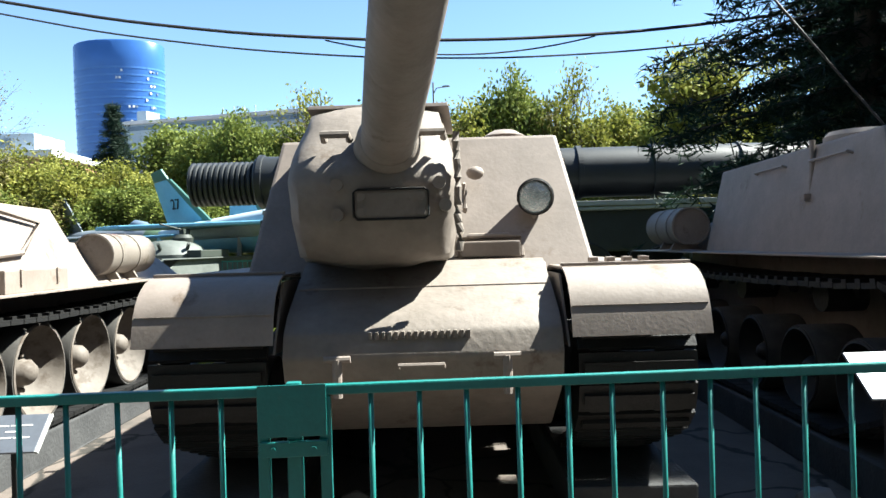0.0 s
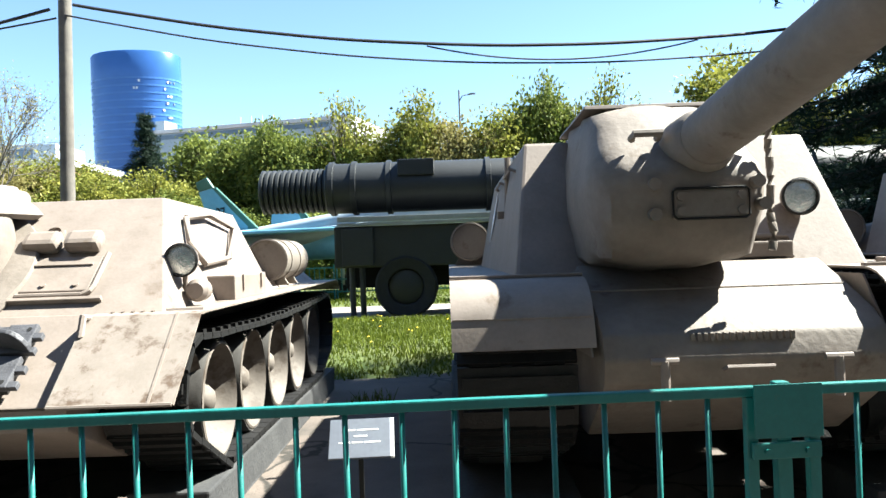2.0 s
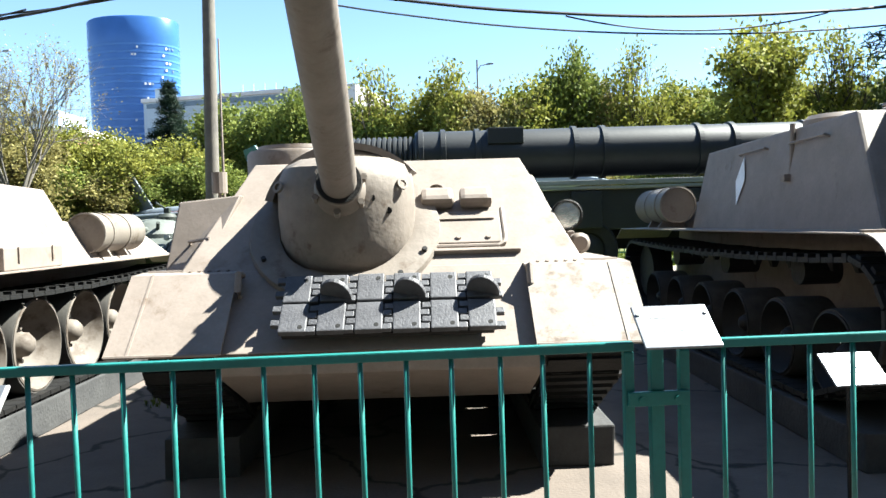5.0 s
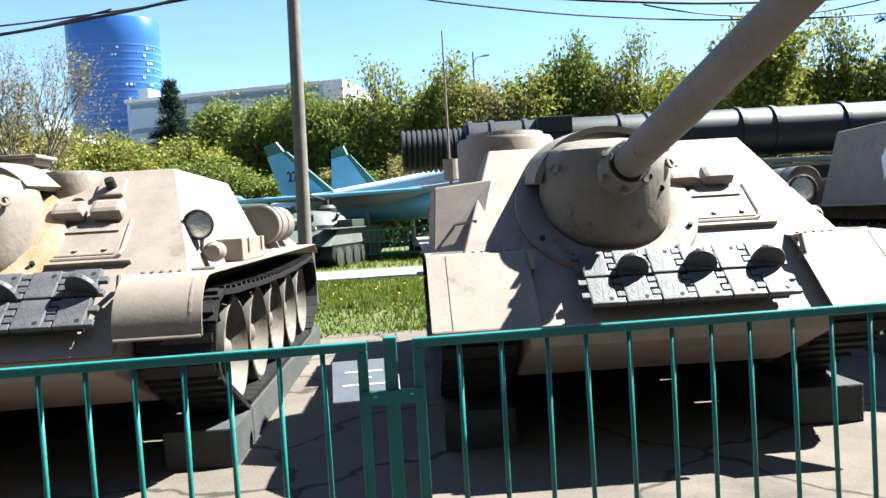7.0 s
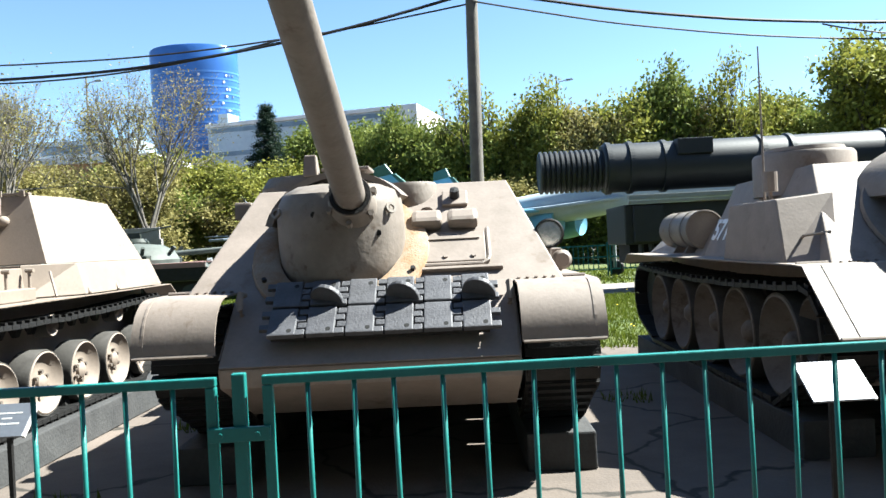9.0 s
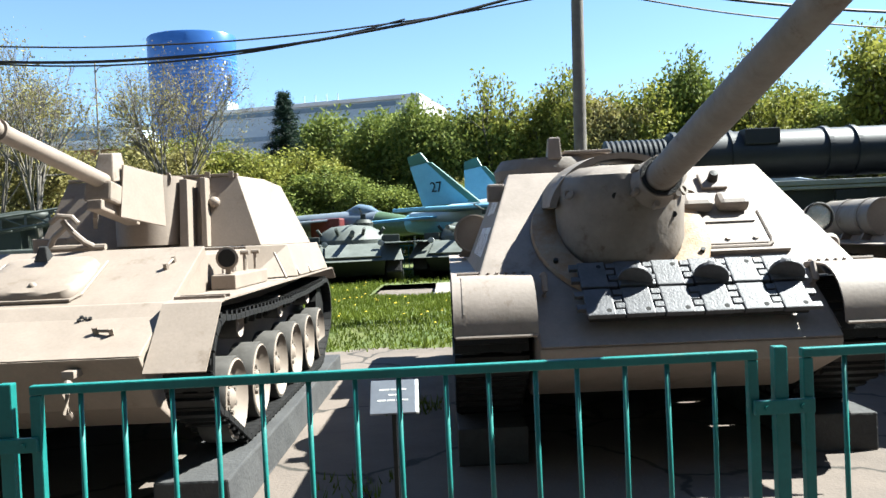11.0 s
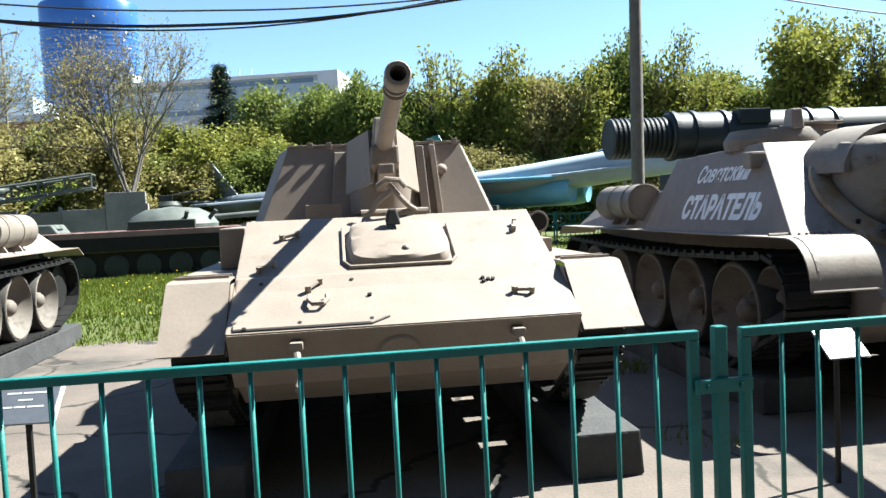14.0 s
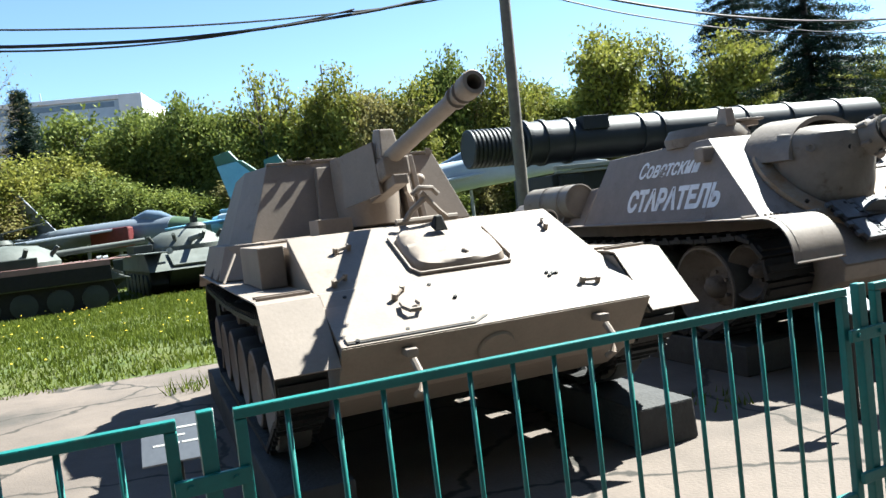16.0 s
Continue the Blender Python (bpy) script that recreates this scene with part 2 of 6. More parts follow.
def box(x0, y0, z0, x1, y1, z1, bev=0.006):
    bm = bmesh.new()
    bmesh.ops.create_cube(bm, size=1)
    bmesh.ops.transform(bm, verts=bm.verts, matrix=Matrix.LocRotScale(((x0 + x1) / 2, (y0 + y1) / 2, (z0 + z1) / 2), None, (abs(x1 - x0), abs(y1 - y0), abs(z1 - z0))))
    return soften(bm, bev)


def turned(bm, m):
    bmesh.ops.transform(bm, verts=bm.verts, matrix=m)
    return bm


def hull(bottom, top, bev=0.012):
    """A solid between two rings with the same number of corners."""
    bm = bmesh.new()
    a = [bm.verts.new(p) for p in bottom]
    b = [bm.verts.new(p) for p in top]
    n = len(a)
    bm.faces.new(a[::-1])
    bm.faces.new(b)
    for i in range(n):
        bm.faces.new((a[i], a[(i + 1) % n], b[(i + 1) % n], b[i]))
    bmesh.ops.recalc_face_normals(bm, faces=bm.faces)
    return soften(bm, bev)


def prism(yz, x0, x1, bev=0.01):
    """A profile in y and z drawn out from x0 to x1."""
    return hull([(x0, y, z) for y, z in yz], [(x1, y, z) for y, z in yz], bev)


def sheet(yz, x0, x1, thick):
    """A bent plate: a line in y and z with a thickness, drawn out in x."""
    out = list(yz)
    back = []
    for i, (y, z) in enumerate(yz):
        a, b = yz[max(0, i - 1)], yz[min(len(yz) - 1, i + 1)]
        dy, dz = b[0] - a[0], b[1] - a[1]
        d = math.hypot(dy, dz)
        back.append((y + thick * dz / d, z - thick * dy / d))
    bm = bmesh.new()
    ring = out + back[::-1]
    n = len(yz)
    A = [bm.verts.new((x0, *p)) for p in ring]
    B = [bm.verts.new((x1, *p)) for p in ring]
    m = len(ring)
    for i in range(m):
        bm.faces.new((A[i], A[(i + 1) % m], B[(i + 1) % m], B[i]))
    for i in range(n - 1):
        for R in (A, B):
            bm.faces.new((R[i], R[i + 1], R[m - 2 - i], R[m - 1 - i]))
    bmesh.ops.recalc_face_normals(bm, faces=bm.faces)
    return bm


def along(p0, p1):
    p0, p1 = Vector(p0), Vector(p1)
    return Matrix.Translation(p0) @ (p1 - p0).to_track_quat("Z", "Y").to_matrix().to_4x4()


def lathe(profile, m=None, n=24, closed=False):
    """(radius, height) pairs turned round z, then set to m."""
    bm = bmesh.new()
    rings = []
    for r, h in profile:
        if r < 1e-5:
            rings.append([bm.verts.new((0, 0, h))])
        else:
            rings.append([bm.verts.new((r * math.cos(2 * math.pi * i / n), r * math.sin(2 * math.pi * i / n), h)) for i in range(n)])
    pairs = list(zip(rings, rings[1:])) + ([(rings[-1], rings[0])] if closed else [])
    for a, b in pairs:
        for i in range(n):
            j = (i + 1) % n
            f = [v for v in (a[i % len(a)], a[j % len(a)], b[j % len(b)], b[i % len(b)])]
            f = list(dict.fromkeys(f))
            if len(f) > 2:
                bm.faces.new(f)
    bmesh.ops.recalc_face_normals(bm, faces=bm.faces)
    return turned(bm, m) if m else bm


def rod(p0, p1, r0, r1=None, n=12):
    r1 = r0 if r1 is None else r1
    d = (Vector(p1) - Vector(p0)).length
    return lathe([(0, 0), (r0, 0), (r1, d), (0, d)], along(p0, p1), n)


def pipe(points, r, n=8):
    """A bent rod through points."""
    pts = [Vector(p) for p in points]
    bm = bmesh.new()
    rings = []
    for i, p in enumerate(pts):
        d = (pts[min(i + 1, len(pts) - 1)] - pts[max(i - 1, 0)]).normalized()
        q = d.to_track_quat("Z", "Y").to_matrix()
        rings.append([bm.verts.new(p + q @ Vector((r * math.cos(2 * math.pi * k / n), r * math.sin(2 * math.pi * k / n), 0))) for k in range(n)])
    for a, b in zip(rings, rings[1:]):
        for k in range(n):
            bm.faces.new((a[k], a[(k + 1) % n], b[(k + 1) % n], b[k]))
    bm.faces.new(rings[0][::-1])
    bm.faces.new(rings[-1])
    bmesh.ops.recalc_face_normals(bm, faces=bm.faces)
    return bm


def blob(m, seg=28, rings=16, rough=0.0, seed=0, square=0.0):
    """A rounded casting: a ball set to m, made boxier by square and uneven by rough."""
    bm = bmesh.new()
    bmesh.ops.create_uvsphere(bm, u_segments=seg, v_segments=rings, radius=1)
    for v in bm.verts:
        if square:
            k = max(abs(c) for c in v.co)
            v.co = v.co.lerp(v.co / k, square)
        if rough:
            v.co *= 1 + rough * noise.noise(v.co * 2.3 + Vector((seed, 0, 0)))
    return turned(bm, m)


def scaled(x, y, z, sx, sy, sz, rx=0, ry=0, rz=0):
    return pose(x, y, z, rx, ry, rz) @ Matrix.Diagonal((sx, sy, sz, 1))


def letters(name, body, size, m, mat, parent, depth=0.003, shear=0.0, bold=0.0, stretch=1.0):
    cu = bpy.data.curves.new(name, "FONT")
    cu.body, cu.size, cu.extrude, cu.shear, cu.offset = body, size, depth, shear, bold
    ob = bpy.data.objects.new(name + "_src", cu)
    scene.collection.objects.link(ob)
    bpy.context.view_layer.update()
    me = bpy.data.meshes.new_from_object(ob.evaluated_get(bpy.context.evaluated_depsgraph_get()))
    bpy.data.objects.remove(ob)
    bpy.data.curves.remove(cu)
    me.materials.clear()
    me.materials.append(mat)
    o = new(name, me)
    if parent:
        o.parent = parent
    o.matrix_basis = m @ Matrix.Diagonal((stretch, 1, 1, 1))
    return o

# ---- ground ----
def grid_sheet(x0, x1, y0, y1, step, height):
    bm = bmesh.new()
    nx, ny = max(1, round((x1 - x0) / step)), max(1, round((y1 - y0) / step))
    vs = [[bm.verts.new((x0 + (x1 - x0) * i / nx, y0 + (y1 - y0) * j / ny, 0)) for i in range(nx + 1)] for j in range(ny + 1)]
    for row in vs:
        for v in row:
            v.co.z = height(v.co.x, v.co.y)
    for j in range(ny):
        for i in range(nx):
            bm.faces.new((vs[j][i], vs[j][i + 1], vs[j + 1][i + 1], vs[j + 1][i]))
    return bm


def lawn_height(x, y):
    edge = min(1.0, max(0.0, (y - 10.6) / 1.5))
    return 0.004 + 0.20 * edge * edge * (3 - 2 * edge) + 0.03 * noise.noise(Vector((x * 0.5, y * 0.5, 0)))


bm = bmesh.new()
bmesh.ops.create_grid(bm, x_segments=1, y_segments=1, size=2500)
ground = tagged(part("ground", bm, ASPHALT), "worn pale grey-brown asphalt yard", "ground", kind="structure")
# unseen strip before the railing, added to lower the bounced light
tagged(part("walkway", grid_sheet(-60, 40, -5.99, 1.75, 2.0, lambda x, y: 0.006), WALKWAY), "dark asphalt strip added out of view to cut bounced light", "pavement", kind="structure")
lawn_edge = lambda x: 10.5 + 0.12 * noise.noise(Vector((x * 0.8, 3, 0))) + 0.05 * noise.noise(Vector((x * 4, 3, 0)))
bm = grid_sheet(-42, 26, 10.3, 18.0, 0.25, lambda x, y: lawn_height(x, y) if y > lawn_edge(x) else -0.05)
lawn = tagged(part("lawn", bm, LAWN, smooth=True), "spring lawn strip behind the vehicles", "lawn", kind="structure")
path = tagged(part("path", box(-11.0, 18.05, -0.1, 60, 23.0, 0.17, 0.02), PATHM), "pale concrete path along the lawn", "path", kind="structure")
kerb = tagged(part("kerb", box(-11.0, 17.88, -0.1, 60, 18.05, 0.235, 0.02), CONC), "grey concrete kerb between lawn and path", "kerb", kind="structure")
bm = grid_sheet(-90, 70, 23.0, 60, 2.0, lambda x, y: 0.16 + 0.05 * noise.noise(Vector((x * 0.2, y * 0.2, 0))))
bm = join(bm, grid_sheet(-90, -12.6, 17.9, 23.0, 0.5, lambda x, y: 0.17 + 0.03 * noise.noise(Vector((x * 0.4, y * 0.4, 0)))))
part("meadow", bm, LAWN, smooth=True)
tagged(bpy.data.objects["meadow"], "grassy exhibition ground behind the path", "grass", kind="structure")


# ---- fence along the walk ----
POSTS = [(5.5, 3.05), (2.45, 2.88), (-0.54, 2.70), (-3.50, 2.55), (-6.43, 2.37), (-9.36, 2.20), (-12.28, 2.08), (-15.17, 2.06), (-18.05, 2.10), (-20.95, 2.15)]


def fence_panel(a, b):
    """A panel between two posts, a to the left of b."""
    a, b = Vector((*a, 0)), Vector((*b, 0))
    d = (b - a).normalized()
    a, b = a + d * 0.088, b - d * 0.088
    w = (b - a).length
    t = thing("fence_panel", pose(a.x, a.y, 0, 0, 0, math.degrees(math.atan2(d.y, d.x))), "teal painted steel railing panel with round pickets", "railing", "railing panels along the walk")
    t.name = "railing"
    part("top_rail", box(0, -0.019, 1.137, w, 0.019, 1.173, 0.006), TEAL, t)
    part("bottom_rail", box(0.044, -0.018, 0.20, w - 0.044, 0.018, 0.235, 0.006), TEAL, t)
    for x in (0.0, w - 0.04):
        part("stile", box(x, -0.0185, 0.03, x + 0.04, 0.0185, 1.136, 0.006), TEAL, t)
    n = 15
    me = bpy.data.meshes.new("picket")
    b = rod((0, 0, 0.236), (0, 0, 1.136), 0.0102, n=8)
    b.to_mesh(me)
    b.free()
    me.materials.append(TEAL)
    me.shade_smooth()
    for i in range(1, n + 1):
        shared("picket", me, pose(w * i / (n + 1) + random.uniform(-0.008, 0.008), 0, 0, 0, random.uniform(-0.4, 0.4), 0), t)
    return t


def fence_post(x, y, plate):
    t = thing("railing_post", pose(x, y, 0, 0, 0, 3), "teal steel railing post with a short cross bar", "post", "railing posts along the walk")
    part("post", box(-0.026, -0.022, 0, 0.026, 0.022, 1.185, 0.006), TEAL, t)
    part("cross_bar", box(-0.118, -0.043, 0.93, 0.118, -0.0225, 0.985, 0.004), TEAL, t)
    part("cross_bar", box(-0.118, -0.043, 0.28, 0.118, -0.0225, 0.33, 0.004), TEAL, t)
    for s in (-0.07, 0.07):
        part("bolt", rod((s, -0.043, 0.957), (s, -0.052, 0.957), 0.011, n=8), TEAL, t)
    if plate:
        part("cover_plate", box(-0.118, -0.058, 1.005, 0.118, -0.053, 1.185, 0.002), TEAL, t, "plain teal steel plate")
    return t


for i, (x, y) in enumerate(POSTS):
    fence_post(x, y, i == 2)
for a, b in zip(POSTS, POSTS[1:]):
    fence_panel(b, a)

# ---- plain unseen wall, added to close the place and cut sky light on fronts ----
tagged(part("sky_block_wall_south", box(-50, -6.6, 0, 32, -6.0, 16.0, 0.02), SKY_BLOCK), "plain dark wall added out of view to block sky light", "wall", kind="structure")

# ---- tracked vehicles; each faces -y, its front at y = 0, and stands on its beams ----
bolt = lathe([(0.018, 0), (0.018, 0.03), (0, 0.03)], None, 6)
WHEEL_BOLT = bpy.data.meshes.new("wheel_bolt")
bolt.to_mesh(WHEEL_BOLT)
bolt.free()
WHEEL_BOLT.materials.append(WHEEL)


def road_wheel(parent, x, y, z, r, w, side, paint=WHEEL, hollow=0.17):
    """A dished road wheel with a tyre; side: +1 if its outer face looks to +x."""
    m = pose(x, y, z, 0, 90 * side, 0)
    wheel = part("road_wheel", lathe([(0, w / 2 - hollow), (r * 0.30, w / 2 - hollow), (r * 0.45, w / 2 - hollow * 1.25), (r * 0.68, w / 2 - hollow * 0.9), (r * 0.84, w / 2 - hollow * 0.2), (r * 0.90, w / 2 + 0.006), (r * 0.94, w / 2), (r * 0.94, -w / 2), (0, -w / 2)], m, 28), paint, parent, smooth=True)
    part("tyre", lathe([(r * 0.92, w * 0.47), (r * 0.98, w * 0.49), (r, w * 0.40), (r, -w * 0.40), (r * 0.98, -w * 0.49), (r * 0.92, -w * 0.47)], m, 28, closed=True), TYRE, wheel, smooth=True)
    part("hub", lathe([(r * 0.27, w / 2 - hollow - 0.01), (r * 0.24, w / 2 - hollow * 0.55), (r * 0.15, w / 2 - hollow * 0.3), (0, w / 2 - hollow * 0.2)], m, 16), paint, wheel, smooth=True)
    if r > 0.2:
        for k in range(6):
            a = k * math.pi / 3
            shared("wheel_bolt", WHEEL_BOLT, m @ pose(r * 0.34 * math.cos(a), r * 0.34 * math.sin(a), w / 2 - hollow), wheel)
    return wheel


def track_path(y0, y1, zt, rf, rr, n):
    """Places and turns of n links round a loop in y and z; the idler and the sprocket have radius rf and rr."""
    pts = []
    for k in range(17):
        a = math.pi / 2 + math.pi * k / 16 * 0.92
        pts.append((y0 + rf * math.cos(a), zt - rf + rf * math.sin(a)))
    pts.append((y0 + rf * 1.5, 0.03))
    pts.append((y1 - rr * 1.5, 0.03))
    for k in range(17):
        a = -math.pi / 2 + 0.25 + (math.pi - 0.25) * k / 16
        pts.append((y1 + rr * math.cos(a), zt - rr + rr * math.sin(a)))
    for k in range(1, 12):
        u = k / 12
        pts.append((y1 + (y0 - y1) * u, zt - 0.05 * math.sin(math.pi * u) - 0.012 * abs(math.sin(5 * math.pi * u))))
    pts.append(pts[0])
    seg = [math.dist(a, b) for a, b in zip(pts, pts[1:])]
    total, out, i, gone = sum(seg), [], 0, 0.0
    for k in range(n):
        s = total * (k + 0.5) / n
        while gone + seg[i] < s:
            gone += seg[i]
            i += 1
        u = (s - gone) / seg[i]
        (ya, za), (yb, zb) = pts[i], pts[i + 1]
        out.append((ya + (yb - ya) * u, za + (zb - za) * u, math.degrees(math.atan2(zb - za, yb - ya))))
    return out, total / n


def track(parent, x0, x1, y0, y1, zt, rf, rr, n, mat=STEEL):
    places, pitch = track_path(y0, y1, zt, rf, rr, n)
    w = x1 - x0
    t = part("track", rod((x0 + w * 0.3, y1, zt - rr), (x1 - w * 0.3, y1, zt - rr), rr - 0.06, n=20), mat, parent, "dark steel caterpillar track")
    p = pitch * 0.94
    b = join(box(-w / 2, -p / 2, -0.02, w / 2, p / 2, 0.018, 0), box(-w * 0.46, -p * 0.18, -0.045, w * 0.46, p * 0.18, -0.0201, 0), box(-w * 0.40, -p / 2 - 0.012, -0.012, -w * 0.15, p / 2 + 0.012, 0.012, 0), box(w * 0.15, -p / 2 - 0.012, -0.012, w * 0.40, p / 2 + 0.012, 0.012, 0))
    me = bpy.data.meshes.new("track_link")
    b.to_mesh(me)
    b.free()
    me.materials.append(mat)
    horn = join(box(-w / 2, -p / 2, -0.02, w / 2, p / 2, 0.018, 0), box(-w * 0.46, -p * 0.18, -0.045, w * 0.46, p * 0.18, -0.0201, 0), hull([(-0.04, -0.05, 0.0181), (0.04, -0.05, 0.0181), (0.04, 0.05, 0.0181), (-0.04, 0.05, 0.0181)], [(-0.02, -0.02, 0.1), (0.02, -0.02, 0.1), (0.02, 0.02, 0.1), (-0.02, 0.02, 0.1)], 0))
    me2 = bpy.data.meshes.new("track_link_with_horn")
    horn.to_mesh(me2)
    horn.free()
    me2.materials.append(mat)
    for k, (y, z, a) in enumerate(places):
        shared("track_link", me2 if k % 2 else me, pose((x0 + x1) / 2, y, z, a, 0, 0), t)
    return t


def head_lamp(parent, x, y, z, r, stalk=0.16, mat=TAN):
    """A round lamp that looks to -y, on a stalk."""
    m = pose(x, y, z, 90, 0, 0)
    lamp = part("headlight", lathe([(0, -0.11), (r * 0.55, -0.10), (r * 0.92, -0.04), (r, 0.0), (r * 1.04, 0.012), (r * 1.04, 0.03), (r * 0.94, 0.03)], m, 28), mat, parent, smooth=True)
    part("lens", lathe([(r * 0.94, 0.024), (r * 0.6, 0.036), (0, 0.042)], m, 28), GLASSLAMP, lamp, "clear ribbed glass lens", smooth=True)
    part("rim", lathe([(r * 0.95, 0.02), (r * 1.05, 0.016), (r * 1.06, 0.036), (r * 0.96, 0.042)], m, 28, closed=True), STEEL, lamp, "dark lamp rim", smooth=True)
    if stalk:
        part("stalk", join(rod((x, y + 0.04, z - r * 0.9), (x, y + 0.06, z - r - stalk), 0.018), box(x - 0.04, y + 0.03, z - r - stalk - 0.02, x + 0.04, y + 0.11, z - r - stalk, 0.004)), mat, lamp)
    return lamp


def fuel_drum(parent, x, y0, y1, z, r, mat=DRUM, supports=True):
    d = part("fuel_drum", lathe([(0, 0.02), (r * 0.9, 0.02), (r * 0.92, 0), (r, 0.005), (r, 0.025), (r * 0.985, 0.03), (r * 0.985, y1 - y0 - 0.03), (r, y1 - y0 - 0.025), (r, y1 - y0 - 0.005), (r * 0.92, y1 - y0), (r * 0.9, y1 - y0 - 0.02), (0, y1 - y0 - 0.02)], pose(x, y1, z, 90, 0, 0), 32), mat, parent, smooth=True)
    for u in (0.22, 0.62):
        y = y0 + (y1 - y0) * u
        part("strap", lathe([(r * 1.0, -0.025), (r * 1.025, -0.025), (r * 1.025, 0.025), (r * 1.0, 0.025)], pose(x, y, z, 90, 0, 0), 32, closed=True), mat, d)
        if supports:
            part("bracket", hull([(x - r * 0.8, y - 0.02, z - r * 1.22), (x + r * 0.8, y - 0.02, z - r * 1.22), (x + r * 0.8, y + 0.02, z - r * 1.22), (x - r * 0.8, y + 0.02, z - r * 1.22)], [(x - r * 0.55, y - 0.02, z - r * 0.80), (x + r * 0.55, y - 0.02, z - r * 0.80), (x + r * 0.55, y + 0.02, z - r * 0.80), (x - r * 0.55, y + 0.02, z - r * 0.80)], 0), mat, d)
    return d


def gun(parent, base, elev, turn, length, r0, r1, mat=TAN_CAST, muzzle=0.0, name="gun_barrel"):
    m = pose(*base, 90 - elev, 0, turn)
    prof = [(0, -0.3), (r0, -0.3), (r0, 0.0), (r0 * 0.98, length * 0.3), (r1, length * 0.97)]
    if muzzle:
        prof += [(muzzle, length * 0.972), (muzzle, length * 1.02)]
    end = prof[-1][1]
    rr = prof[-1][0]
    prof += [(rr, end + 0.03), (rr * 0.9, end + 0.04), (rr * 0.62, end + 0.04), (rr * 0.6, end - 0.3), (0, end - 0.3)]
    return part(name, lathe(prof, m, 32), mat, parent, smooth=True)


def plinth(x, y0, y1, w, h, label="weathered concrete support beam darkened for the shade under the tank", z=0.0):
    """A rough beam under one track."""
    b = box(-w / 2, 0, 0, w / 2, y1 - y0, h, 0.015)
    bmesh.ops.subdivide_edges(b, edges=[e for e in b.edges if e.calc_length() > 0.5], cuts=14, use_grid_fill=True)
    for v in b.verts:
        if v.co.z > 0.01:
            v.co += Vector((0.02 * noise.noise(v.co * 3 + Vector((x, 0, 0))), 0.02 * noise.noise(v.co * 2 + Vector((0, x, 0))), 0))
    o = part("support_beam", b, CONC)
    o.location = (x, y0, z)
    return tagged(o, label, "beam", "support beams under the tracks")


def link_mat(parent, rows, cols, m):
    """Spare track links bolted to the glacis: smooth and horned links with interlocking edges."""
    base = part("spare_track", box(-0.70, 0.02, -0.035, 0.70, 0.46, -0.004, 0.004), STEEL, parent, "dark grey spare track links with interlocking edges")
    base.matrix_basis = m
    w, h = 0.25, 0.255
    c = w / 2 - 0.033
    teeth = [box(c - 0.002, yy, 0.004, w / 2 + 0.024, yy + 0.045, 0.036, 0.004) for yy in (-0.115, 0.0)]
    teeth += [box(-w / 2 - 0.024, yy, 0.004, -c + 0.002, yy + 0.045, 0.036, 0.004) for yy in (-0.058, 0.06)]
    b = join(box(-c, -h / 2 + 0.010, 0, c, h / 2 - 0.010, 0.04, 0.009), *teeth)
    me = bpy.data.meshes.new("spare_link")
    b.to_mesh(me)
    b.free()
    me.materials.append(LINKGREY)
    hole = rod((0, 0, 0.0405), (0, 0, 0.0415), 0.017, n=8)
    me3 = bpy.data.meshes.new("bolt_hole")
    hole.to_mesh(me3)
    hole.free()
    me3.materials.append(BLACK)
    for r in range(rows):
        for c in range(cols):
            link = shared("spare_link", me, pose((c - (cols - 1) / 2) * w, r * h + h / 2, random.uniform(-0.003, 0.003), random.uniform(-0.8, 0.8), random.uniform(-0.8, 0.8), 0), base)
            shared("bolt_hole", me3, pose(0.05, 0.07 if r else -0.08, 0), link)
    arc = [(0.115 * math.cos(a), 0.13 * math.sin(a)) for a in [math.pi * k / 10 for k in range(11)]]
    fin = hull([(-0.016, yy, 0.036 + zz) for yy, zz in arc], [(0.016, yy, 0.036 + zz) for yy, zz in arc], 0.006)
    me = bpy.data.meshes.new("guide_horn")
    fin.to_mesh(me)
    fin.free()
    me.materials.append(LINKGREY)
    return base, me, w, h


